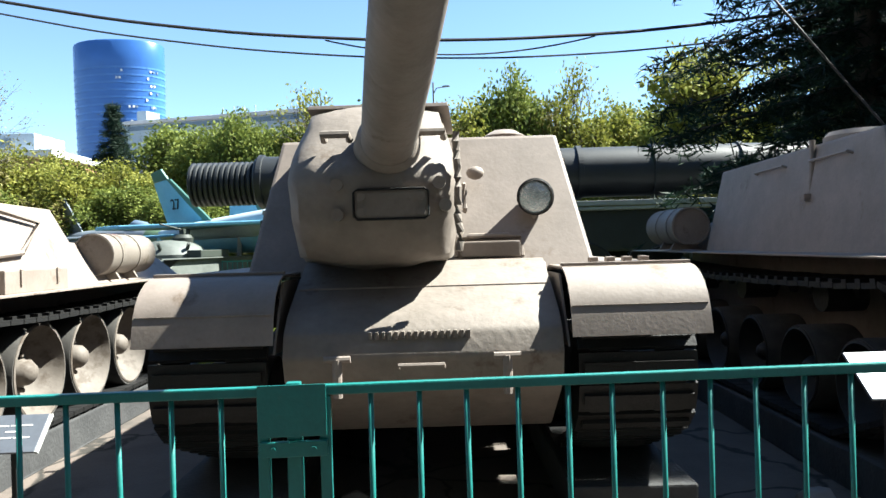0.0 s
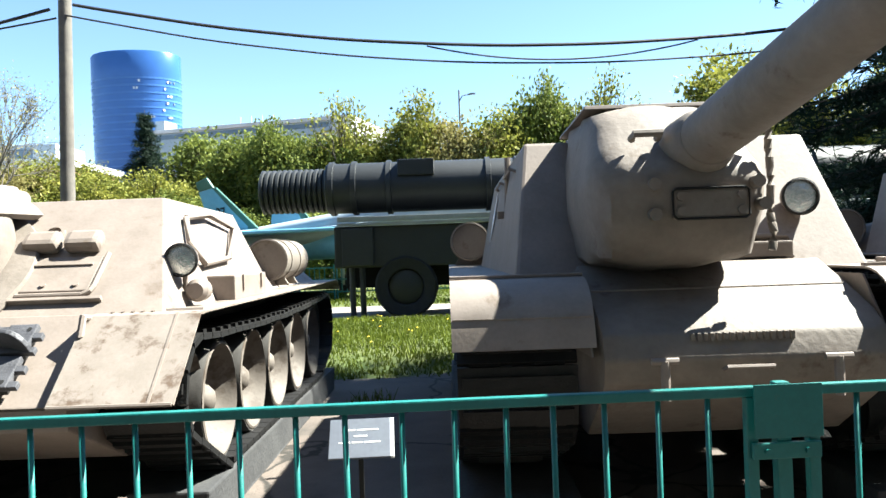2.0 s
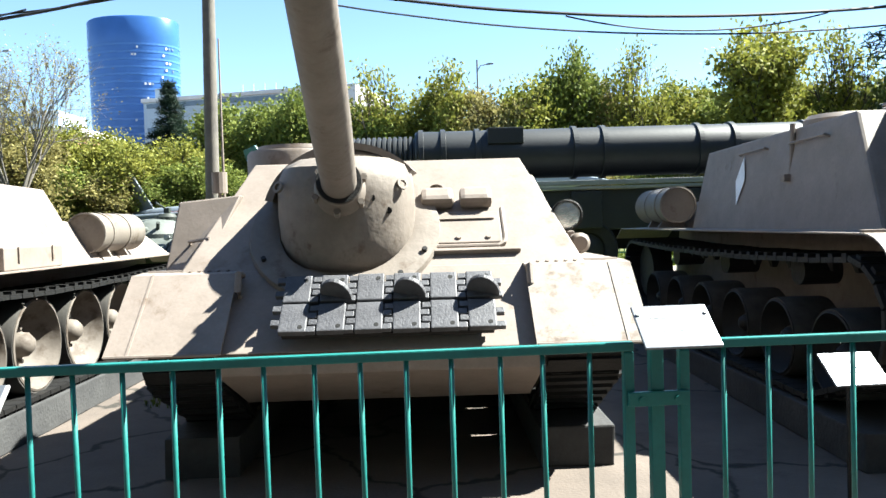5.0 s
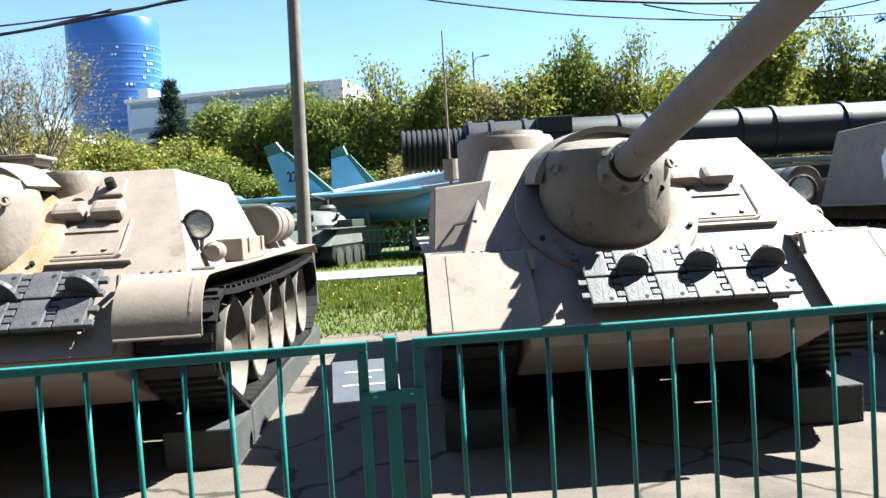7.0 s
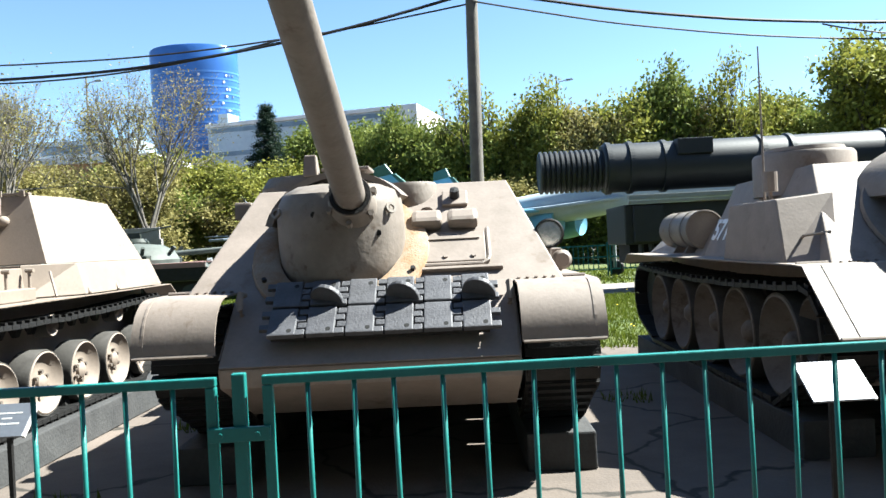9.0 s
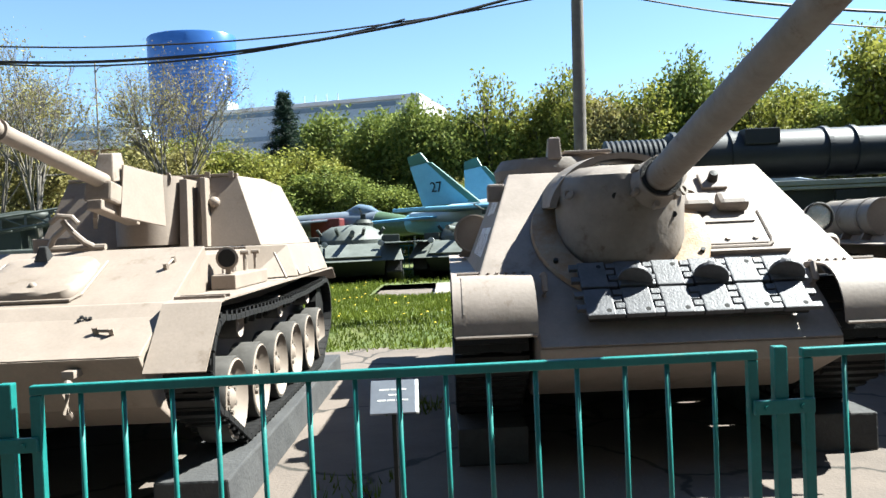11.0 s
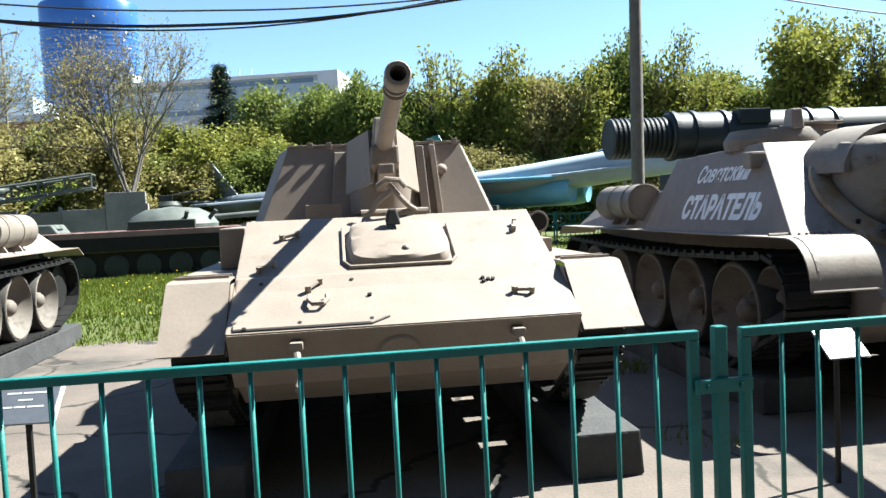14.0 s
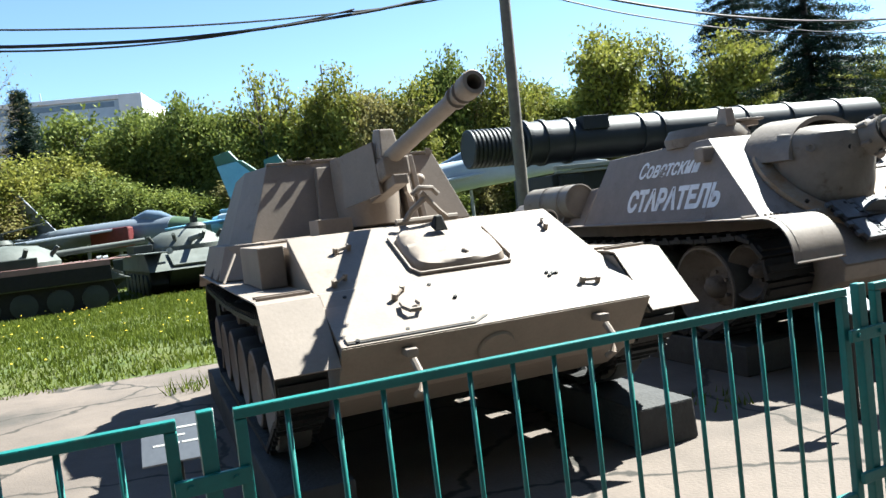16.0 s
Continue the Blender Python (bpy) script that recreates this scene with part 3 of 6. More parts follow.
def assault_gun(x, y, P, variant, label):
    """A medium assault gun on a five-wheel chassis. variant 1: with a roof cupola and angled flaps; 2: rounded guards, lettered side."""
    t = thing("assault_gun", pose(x, y, P, 0, 0, 0), label, "tank", "row of assault guns")
    H = 1.07
    part("lower_hull", prism([(0.0, 0.62), (0.02, 0.50), (0.75, 0.18), (5.4, 0.18), (5.9, 0.6), (5.75, H), (0.5, H)], -0.96, 0.96, 0.015), TAN, t)
    # casemate with a glacis that narrows to the roof
    a, c = 1.31, 1.0
    part("casemate", hull([(-a, 0.50, H + 0.004), (a, 0.50, H + 0.004), (a, 3.3, H + 0.004), (-a, 3.3, H + 0.004)], [(-c, 1.40, 1.84), (c, 1.40, 1.84), (c * 1.02, 3.05, 1.80), (-c * 1.02, 3.05, 1.80)], 0.012), TAN, t)
    part("glacis", hull([(-0.955, -0.01, 0.635), (0.955, -0.01, 0.635), (0.955, 0.50, H + 0.02), (-0.955, 0.50, H + 0.02)], [(-0.955, 0.12, 0.60), (0.955, 0.12, 0.60), (0.955, 0.62, H - 0.05), (-0.955, 0.62, H - 0.05)], 0.01), TAN, t)
    part("engine_deck", hull([(-a, 3.305, H + 0.004), (a, 3.305, H + 0.004), (a * 0.98, 5.75, H + 0.004), (-a * 0.98, 5.75, H + 0.004)], [(-1.05, 3.305, 1.50), (1.05, 3.305, 1.50), (1.0, 5.5, 1.38), (-1.0, 5.5, 1.38)], 0.012), TAN, t)
    for s in (-1, 1):
        # guard over the track with a front flap
        if variant == 1:
            prof = [(-0.10, 0.65), (0.38, H + 0.012), (0.55, H + 0.02), (5.8, H + 0.02), (6.0, H - 0.1)]
        else:
            prof = [(-0.02 + 0.30 * (1 - math.cos(k * math.pi / 16)), 0.72 + 0.36 * math.sin(k * math.pi / 16)) for k in range(0, 9)] + [(0.55, H + 0.012), (5.8, H + 0.012), (6.0, H - 0.1)]
        near, out = (0.90, 1.565) if variant == 1 else (0.965, 1.5)
        x0, x1 = (near, out) if s > 0 else (-out, -near)
        g = part("track_guard", sheet(prof, x0, x1, 0.012), TAN_CHIP if variant == 1 and s > 0 else TAN, t, "chipped tan painted guard" if variant == 1 and s > 0 else "", smooth=True)
        part("seam", sheet([(py, pz + 0.006) for py, pz in prof[:2 if variant == 1 else 9]], (x0 + x1) / 2 + 0.19 * s, (x0 + x1) / 2 + 0.205 * s, 0.006), TAN, g)
        part("inner_gusset", prism([(0.04, 0.68), (0.40, 0.72), (0.5, H - 0.02)], s * 0.958, s * 0.9645, 0), TAN, g)
        part("guard_lip", pipe([(x0 + 0.01, *prof[0]), (x1 - 0.01, *prof[0])], 0.012, 6), TAN, g)
        part("guard_hinge", rod((x0 + 0.04, 0.56, H + 0.022), (x1 - 0.04, 0.56, H + 0.022), 0.013, n=6), TAN, g)
        for k in range(5):
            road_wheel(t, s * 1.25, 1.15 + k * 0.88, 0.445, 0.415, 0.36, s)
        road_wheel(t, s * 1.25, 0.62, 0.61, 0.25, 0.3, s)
        track(t, s * 1.25 - 0.25, s * 1.25 + 0.25, 0.62, 5.35, 0.92, 0.31, 0.36, 66)
        fuel_drum(t, s * 1.22, 3.45, 4.55, H + 0.30, 0.21)
    # gun mantlet: a flange on the glacis, a bulbous casting and a collar
    gx = -0.26
    gm = pose(gx, 0.79, 1.315, 40.5, 0, 0)
    part("mantlet_flange", lathe([(0.44, -0.02), (0.63, -0.02), (0.645, 0.02), (0.635, 0.05), (0.50, 0.065), (0.44, 0.05)], gm @ Matrix.Diagonal((1, 1.08, 1, 1)), 40, closed=True), RUST if variant == 2 else TAN_CAST, t, "rust-stained bolted flange" if variant == 2 else "", smooth=True)
    for q in [radians(v) for v in range(-150, 0, 25)]:
        part("flange_bolt", rod(gm @ Vector((0.585 * math.cos(q), 0.63 * math.sin(q), 0.05)), gm @ Vector((0.585 * math.cos(q), 0.63 * math.sin(q), 0.08)), 0.018, n=6), STEEL, t)
    bm = lathe([(0.0, -0.38), (0.26, -0.375), (0.37, -0.345), (0.43, -0.27), (0.455, -0.14), (0.462, 0.02), (0.46, 0.16), (0.448, 0.26), (0.41, 0.335), (0.30, 0.385), (0.14, 0.40), (0, 0.405)], scaled(gx + 0.01, 0.81, 1.43, 1.0, 1.0, 1.0, 4), 44)
    for v in bm.verts:
        v.co += 0.010 * Vector((noise.noise(v.co * 6 + Vector((variant, 0, 0))), noise.noise(v.co * 6 + Vector((9, 0, 0))), noise.noise(v.co * 6 + Vector((0, 9, 0)))))
    part("mantlet", bm, TAN_CAST, t, "rough cast rounded gun mantlet", smooth=True)
    b = bmesh.new()
    rows = []
    for k in range(25):
        q = radians(36 + 132 * k / 24)
        rows.append([b.verts.new((gx + 0.02 + rr * math.cos(q), yy + 0.12 * math.sin(q), 1.44 + rr * math.sin(q) * 0.87)) for rr, yy in ((0.50, 0.63), (0.55, 0.63), (0.575, 1.17), (0.51, 1.17))])
    for ra, rb in zip(rows, rows[1:]):
        for k in range(4):
            b.faces.new((ra[k], ra[(k + 1) % 4], rb[(k + 1) % 4], rb[k]))
    b.faces.new(rows[0])
    b.faces.new(rows[-1][::-1])
    bmesh.ops.recalc_face_normals(b, faces=b.faces)
    part("mantlet_hood", b, TAN_CAST, t, "curved armoured hood above the mantlet", smooth=True)
    turn, elev = (3.2, 15.3) if variant == 2 else (4.5, 15.2)
    base = (-0.10, 0.27, 1.682) if variant == 2 else (-0.236, 0.27, 1.606)
    cm = pose(*base, 90 - elev, 0, turn)
    part("collar", lathe([(0.10, -0.34), (0.165, -0.30), (0.160, -0.06), (0.138, -0.03), (0.135, 0.035), (0.142, 0.04), (0.142, 0.065), (0.108, 0.068)], cm, 36), TAN_CAST, t, smooth=True)
    for q in [k * math.pi / 3 + 0.4 for k in range(6)]:
        part("collar_bolt", rod(cm @ Vector((0.162 * math.cos(q), 0.162 * math.sin(q), -0.10)), cm @ Vector((0.162 * math.cos(q), 0.162 * math.sin(q), -0.015)), 0.021, n=6), TAN_CAST, t)
    part("collar_seam", lathe([(0.11, 0.069), (0.136, 0.069), (0.136, 0.078), (0.11, 0.078)], cm, 36, closed=True), STEEL, t, "dark clamp ring at the barrel root")
    for px, pz in ((0.20, 0.10), (-0.12, 0.16), (0.30, 0.02)):
        part("mantlet_plug", rod((gx + 0.01 + px, 0.81 - math.sqrt(0.46 ** 2 - px * px) - 0.008, 1.43 + pz), (gx + 0.01 + px, 0.81 - math.sqrt(0.46 ** 2 - px * px) + 0.05, 1.43 + pz), 0.022, n=10), STEEL, t)
    lift = pose(gx + 0.40, 0.52, 1.62, 70, 0, 35)
    part("lifting_eye", lathe([(0.022, -0.010), (0.040, -0.010), (0.040, 0.010), (0.022, 0.010)], lift, 16, closed=True), TAN_CAST, t, smooth=True)
    part("lifting_eye", lathe([(0.022, -0.010), (0.040, -0.010), (0.040, 0.010), (0.022, 0.010)], pose(gx - 0.40, 0.52, 1.62, 70, 0, -35), 16, closed=True), TAN_CAST, t, smooth=True)
    gun(t, base, elev, turn, 3.3, *((0.102, 0.066) if variant == 2 else (0.108, 0.078)))
    # driver's hatch with two periscope hoods
    slope = math.degrees(math.atan2(1.84 - H, 0.90))
    gl = lambda px, up, off=0.0: pose(px, 0.50 + up * math.cos(radians(slope)), H + 0.004 + up * math.sin(radians(slope)), slope, 0, 0) @ pose(0, 0, off)
    hatch = part("driver_hatch", turned(box(-0.29, 0.02, 0.0, 0.29, 0.34, 0.022, 0.008), gl(0.50, 0.19)), TAN, t)
    part("hatch_rim", turned(pipe([(-0.31, 0.37, 0.014), (-0.31, 0.06, 0.014), (-0.30, 0.02, 0.014), (-0.26, -0.01, 0.014), (0.26, -0.01, 0.014), (0.30, 0.02, 0.014), (0.31, 0.06, 0.014), (0.31, 0.37, 0.014)], 0.017, 8), gl(0.50, 0.19)), TAN, hatch)
    for k in (-0.135, 0.135):
        part("periscope_hood", turned(box(-0.115, 0.385, 0.0, 0.115, 0.53, 0.105, 0.038), gl(0.50 + k, 0.19)), TAN, hatch)
    part("splash_strip", turned(box(-0.36, 0.10, 0, 0.36, 0.125, 0.035, 0.004), gl(0.54, 0.02)), TAN, t)
    for px, up in ((-0.2, 0.07), (0.0, 0.07), (0.2, 0.07)):
        part("hatch_bolt", rod(gl(0.50 + px, 0.19 + up, 0.018).translation, gl(0.50 + px, 0.19 + up, 0.034).translation, 0.018, n=8), TAN, hatch)
    part("hatch_bar", turned(box(-0.25, 0.25, 0.0225, 0.25, 0.265, 0.034, 0.003), gl(0.50, 0.19)), TAN, hatch)
    part("lifting_ring", lathe([(0.05, -0.012), (0.075, -0.012), (0.075, 0.02), (0.05, 0.02)], gl(0.36, 0.80), 16, closed=True), TAN, t)
    part("tow_hook", turned(pipe([(0, 0, 0), (0, -0.02, 0.08), (0.0, 0.08, 0.13), (0, 0.14, 0.06)], 0.022, 8), gl(0.92, -0.22)), TAN, t)
    part("tow_hook", turned(pipe([(0, 0, 0), (0, -0.02, 0.08), (0.0, 0.08, 0.13), (0, 0.14, 0.06)], 0.022, 8), gl(-0.88, -0.22)), TAN, t)
    for s in (-1, 1):
        for k in range(5):
            part("glacis_bolt", rod(gl(s * (1.0 + 0.06 * k), 0.02).translation, gl(s * (1.0 + 0.06 * k), 0.02, 0.02).translation, 0.012, n=6), TAN, t)
    base_m, horn, w, h = link_mat(t, 2, 6, pose(0.07, 0.03, 0.79, slope, 0, 0) if variant == 2 else pose(0.05, -0.045, 0.725, slope, 0, 0) @ Matrix.Diagonal((0.88, 0.94, 1, 1)))
    for k in range(3):
        shared("guide_horn", horn, pose((k * 2 - 1.5) * w + 0.02, h * 1.22, 0, 0, 0, 76), base_m)
    # lamp, horn and tool boxes on the guard
    head_lamp(t, 1.27, 0.95, H + 0.32, 0.105, 0.1)
    part("signal_horn", lathe([(0, -0.1), (0.07, -0.1), (0.075, 0.0), (0.05, 0.03), (0, 0.03)], pose(1.36, 0.95, H + 0.12, 90, 0, 0), 20), TAN, t, smooth=True)
    box_part = part("tool_box", box(1.14, 1.55, H + 0.014, 1.44, 2.5, H + 0.20, 0.012), TAN, t)
    for yy in (1.75, 2.3):
        part("clasp", box(1.441, yy, H + 0.08, 1.455, yy + 0.03, H + 0.2, 0.002), TAN, box_part)
    if variant != 2:
        part("tow_cable", pipe([(1.10, 1.55, 1.70), (1.17, 1.40, 1.52), (1.235, 1.52, 1.36), (1.22, 2.2, 1.40), (1.12, 2.65, 1.66), (1.09, 2.1, 1.745), (1.10, 1.55, 1.70)], 0.022, 8), TAN, t, "steel tow cable painted tan", smooth=True)
    if variant == 1:
        part("cupola_bulge", lathe([(0, 0), (0.42, 0), (0.42, 0.34), (0.40, 0.37), (0, 0.38)], pose(-0.78, 2.05, 1.62), 36), TAN, t, smooth=True)
        part("cupola_hatch", lathe([(0, 0), (0.34, 0), (0.33, 0.03), (0, 0.05)], pose(-0.78, 2.05, 2.0), 36), TAN, t, smooth=True)
        part("side_bulge", hull([(-1.50, 0.80, H + 0.015), (-1.2, 0.62, H + 0.015), (-1.2, 2.3, H + 0.015), (-1.50, 2.1, H + 0.015)], [(-1.46, 1.02, 1.56), (-1.02, 1.02, 1.60), (-1.02, 2.2, 1.60), (-1.46, 2.0, 1.56)], 0.012), TAN, t)
        part("grab_handle", pipe([(-1.34, 0.88, 1.26), (-1.34, 0.83, 1.28), (-1.18, 0.76, 1.30), (-1.18, 0.80, 1.28)], 0.012, 6), TAN, t)
        part("side_lamp", join(lathe([(0, -0.08), (0.06, -0.08), (0.06, 0.08), (0, 0.08)], pose(-1.30, 1.5, 1.72), 14), rod((-1.30, 1.5, 1.54), (-1.30, 1.5, 1.66), 0.015)), TAN, t)
        part("antenna", rod((-1.30, 1.62, 1.55), (-1.30, 1.62, 2.85), 0.012, 0.006, 6), TAN, t)
        letters("side_number", "571", 0.30, pose(-1.238, 3.22, 1.26, 90 - 21.9, 0, -90), WHITE, t, 0.003, 0.1, 0.008)
    elif variant == 2:
        part("roof_bulge", lathe([(0, 0), (0.30, 0), (0.31, 0.10), (0.27, 0.20), (0, 0.22)], scaled(-0.62, 1.85, 1.80, 1.5, 1.2, 0.9), 32), TAN_CAST, t, "low domed roof casting", smooth=True)
        part("sight_port", hull([(-0.66, 1.5, 1.96), (-0.54, 1.5, 1.96), (-0.54, 1.66, 1.96), (-0.66, 1.66, 1.96)], [(-0.65, 1.52, 2.14), (-0.55, 1.52, 2.14), (-0.56, 1.64, 2.14), (-0.64, 1.64, 2.14)], 0.012), TAN, t)
        part("roof_vent", join(box(-0.48, 1.6, 1.95, -0.16, 1.9, 2.0, 0.01), box(-0.52, 1.56, 2.0, -0.12, 1.94, 2.03, 0.01)), TAN, t)
        part("drum_bulge", lathe([(0, 0), (0.22, 0), (0.225, 0.16), (0.21, 0.19), (0, 0.20)], pose(0.22, 1.40, 1.66), 28), TAN_CAST, t, smooth=True)
        port = part("vision_port", turned(box(-0.10, 0, 0, 0.10, 0.18, 0.03, 0.012), gl(0.58, 0.86)), TAN, t)
        part("port_plug", lathe([(0, 0), (0.04, 0), (0.035, 0.07), (0, 0.075)], gl(0.58, 0.95, 0.03), 14), STEEL, port)
        part("side_lamp", box(-1.18, 1.28, 1.62, -1.04, 1.42, 1.76, 0.02), TAN, t)
        # side lettering, painted on the sloping plate
        tilt = 90 - math.degrees(math.atan2(a - c, 1.84 - H))
        letters("side_lettering", "СТАРАТЕЛЬ", 0.30, pose(-1.2585, 2.50, 1.20, tilt, 0, -90), WHITE, t, 0.003, 0.12, 0.014, 0.80)
        letters("side_script", "Советский", 0.235, pose(-1.124, 2.42, 1.535, tilt, 0, -90), WHITE, t, 0.003, 0.38, 0.004, 0.80)
    for s in (-1, 1):
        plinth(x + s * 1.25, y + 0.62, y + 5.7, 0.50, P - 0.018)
    return t


def heavy_gun(x, y, P, label, mark):
    """A heavy assault gun: tall box casemate, cast box mantlet, rounded bow, wide guards."""
    t = thing("heavy_assault_gun", pose(x, y, P, 0, 0, 0), label, "tank", "row of assault guns")
    H = 1.20
    bow = [(0.78, 1.29), (0.42, 1.14), (0.16, 1.02), (0.05, 0.93), (0.0, 0.80), (0.04, 0.67), (0.16, 0.56), (0.6, 0.28), (6.2, 0.24), (6.5, 0.6), (6.3, H), (1.0, H + 0.02)]
    part("lower_hull", prism(bow, -0.74, 0.76, 0.02), TAN_CAST, t, smooth=True)
    part("casemate", hull([(-1.12, 0.80, H + 0.006), (1.10, 0.80, H + 0.006), (1.16, 4.5, H + 0.006), (-1.18, 4.5, H + 0.006)], [(-0.98, 1.36, 2.14), (0.95, 1.36, 2.14), (0.97, 4.4, 2.10), (-1.0, 4.4, 2.10)], 0.025), TAN, t)
    part("cheek_plate", hull([(-0.75, 0.66, 1.12), (0.78, 0.66, 1.12), (0.78, 0.95, 1.36), (-0.75, 0.95, 1.36)], [(-0.75, 0.80, 1.10), (0.78, 0.80, 1.10), (0.78, 1.0, 1.30), (-0.75, 1.0, 1.30)], 0.01), TAN, t)
    part("engine_deck", hull([(-1.1, 4.51, H + 0.004), (1.1, 4.51, H + 0.004), (1.1, 6.4, H + 0.004), (-1.1, 6.4, H + 0.004)], [(-0.95, 4.51, 1.6), (0.95, 4.51, 1.6), (0.9, 6.2, 1.45), (-0.9, 6.2, 1.45)], 0.012), TAN, t)
    for s in (-1, 1):
        x0, x1 = (0.80, 1.54) if s > 0 else (-1.53, -0.78)
        prof = [(-0.02, 0.88)] + [(0.0 + 0.34 * (1 - math.cos(k * math.pi / 16)), 0.92 + 0.32 * math.sin(k * math.pi / 16)) for k in range(1, 9)] + [(0.5, H + 0.04), (6.4, H + 0.04), (6.7, H - 0.1)]
        g = part("track_guard", sheet(prof, x0, x1, 0.012), TAN, t, smooth=True)
        part("guard_seam", box(x0 + 0.01, 0.02, 1.035, x1 - 0.01, 0.05, 1.042, 0), TAN, g)
        part("guard_lip", box(x0, 0.33, H + 0.042, x1, 0.37, H + 0.06, 0.004), TAN, g)
        part("side_gusset", prism([(0.05, 0.82), (0.75, 0.8), (0.75, 1.2), (0.33, 1.2)], s * 0.785, s * 0.797, 0), TAN, g)
        for k in range(6):
            # dark steel instead of tan imitates the deep shade on these wheels
            road_wheel(t, s * 1.18, 1.0 + k * 0.88, 0.36, 0.33, 0.4, s, STEEL)
        for k in range(3):
            part("return_roller", lathe([(0, -0.15), (0.12, -0.15), (0.12, 0.15), (0, 0.15)], pose(s * 1.18, 1.6 + 1.5 * k, 0.93, 0, 90, 0), 20), STEEL, t)
        track(t, s * 1.18 - 0.325, s * 1.18 + 0.325, 0.56, 5.95, 1.06, 0.40, 0.40, 78)
        fuel_drum(t, s * 1.28, 4.65, 5.75, H + 0.32, 0.22)
    # cast mantlet: a rounded block with a plate on its face
    mx = -0.21
    bm = blob(scaled(mx - 0.05, 0.72, 1.76, 0.50, 0.66, 0.52), 44, 30, 0.03, 3, 0.62)
    for v in bm.verts:
        k = max(0.0, min(1.0, (v.co.z - 1.80) / 0.42))
        v.co.y += 0.42 * k
        low = max(0.0, min(1.0, (1.55 - v.co.z) / 0.3))
        v.co.y += 0.16 * low * low
        v.co.x = mx - 0.05 + (v.co.x - mx + 0.05) * (1.0 - 0.10 * k)
        v.co += 0.012 * Vector((noise.noise(v.co * 7), noise.noise(v.co * 7 + Vector((9, 0, 0))), noise.noise(v.co * 7 + Vector((0, 9, 0)))))
    part("mantlet", bm, TAN_CAST, t, "rough cast rounded gun mantlet", smooth=True)
    part("roof_visor", hull([(mx - 0.47, 0.66, 2.235), (mx + 0.40, 0.66, 2.235), (mx + 0.44, 1.5, 2.18), (mx - 0.50, 1.5, 2.18)], [(mx - 0.46, 0.67, 2.26), (mx + 0.39, 0.67, 2.26), (mx + 0.43, 1.5, 2.205), (mx - 0.49, 1.5, 2.205)], 0.004), TAN, t)
    part("weld_rib", pipe([(mx + 0.43 + 0.02 * noise.noise(Vector((k * 1.7, 1, 0))), 0.16 + 0.02 * noise.noise(Vector((k * 2.3, 5, 0))), 2.0 - 0.05 * k) for k in range(14)], 0.022, 8), TAN_CAST, t, smooth=True)
    part("lifting_eye", pipe([(mx - 0.30, 0.20, 1.98), (mx - 0.30, 0.12, 2.0), (mx - 0.16, 0.12, 2.0), (mx - 0.16, 0.20, 1.98)], 0.022, 8), TAN_CAST, t, smooth=True)
    part("lifting_eye", pipe([(mx + 0.22, 0.20, 1.98), (mx + 0.22, 0.12, 2.0), (mx + 0.36, 0.12, 2.0), (mx + 0.36, 0.20, 1.98)], 0.022, 8), TAN_CAST, t, smooth=True)
    face = part("face_plate", box(mx - 0.13, 0.045, 1.53, mx + 0.27, 0.10, 1.69, 0.02), TAN_CAST, t)
    part("plate_outline", pipe([(mx + px, 0.044, pz) for px, pz in ((-0.13, 1.55), (-0.13, 1.675), (-0.11, 1.69), (0.25, 1.69), (0.27, 1.675), (0.27, 1.545), (0.25, 1.53), (-0.11, 1.53), (-0.13, 1.55))], 0.007, 5), BLACK, face)
    for bx, bz in ((-0.09, 1.57), (-0.09, 1.65), (0.23, 1.57), (0.23, 1.65)):
        part("plate_bolt", rod((mx + bx, 0.058, bz), (mx + bx, 0.03, bz), 0.025, n=8), TAN_CAST, face)
    for bx, bz in ((-0.22, 1.72), (0.33, 1.72), (0.36, 1.60), (-0.22, 1.56)):
        part("mantlet_bolt", rod((mx + bx, 0.16, bz), (mx + bx, 0.05, bz), 0.035, n=10), TAN_CAST, t, smooth=True)
    turn, elev = 7.2, 11.8
    base = (-0.155, 0.15, 1.936)
    part("barrel_sleeve", lathe([(0.16, -0.3), (0.19, -0.1), (0.175, 0.06), (0.152, 0.10), (0.1, 0.10)], pose(*base, 90 - elev, 0, turn), 32), TAN_CAST, t, smooth=True)
    gun(t, base, elev, turn, 3.4, 0.15, 0.118)
    head_lamp(t, 0.74, 0.97, 1.68, 0.115, 0.12)
    part("face_step", box(0.24, 0.80, 1.30, 0.62, 0.90, 1.40, 0.012), TAN, t)
    step_frame = part("step_frame", pipe([(0.22, 0.86, 1.30), (0.22, 0.92, 1.43), (0.64, 0.92, 1.43), (0.64, 0.86, 1.30)], 0.014, 6), TAN, t)
    part("step_hinge", rod((0.30, 0.915, 1.435), (0.56, 0.915, 1.435), 0.018, n=8), TAN, step_frame)
    part("face_lug", blob(scaled(0.36, 1.10, 1.86, 0.06, 0.05, 0.045), 16, 10), TAN, t, smooth=True)
    part("face_lug", pipe([(0.28, 1.02, 1.78), (0.28, 0.96, 1.77), (0.28, 0.93, 1.62), (0.28, 0.98, 1.60)], 0.016, 6), TAN, t)
    part("bow_seam", box(-0.72, 0.42, 1.115, 0.74, 0.46, 1.15, 0.006), TAN, t)
    for k in range(16):
        part("weld_bead", box(-0.28 + 0.035 * k, 0.02, 0.895 + random.uniform(-0.01, 0.0), -0.262 + 0.035 * k, 0.07, 0.93, 0.003), TAN_CAST, t)
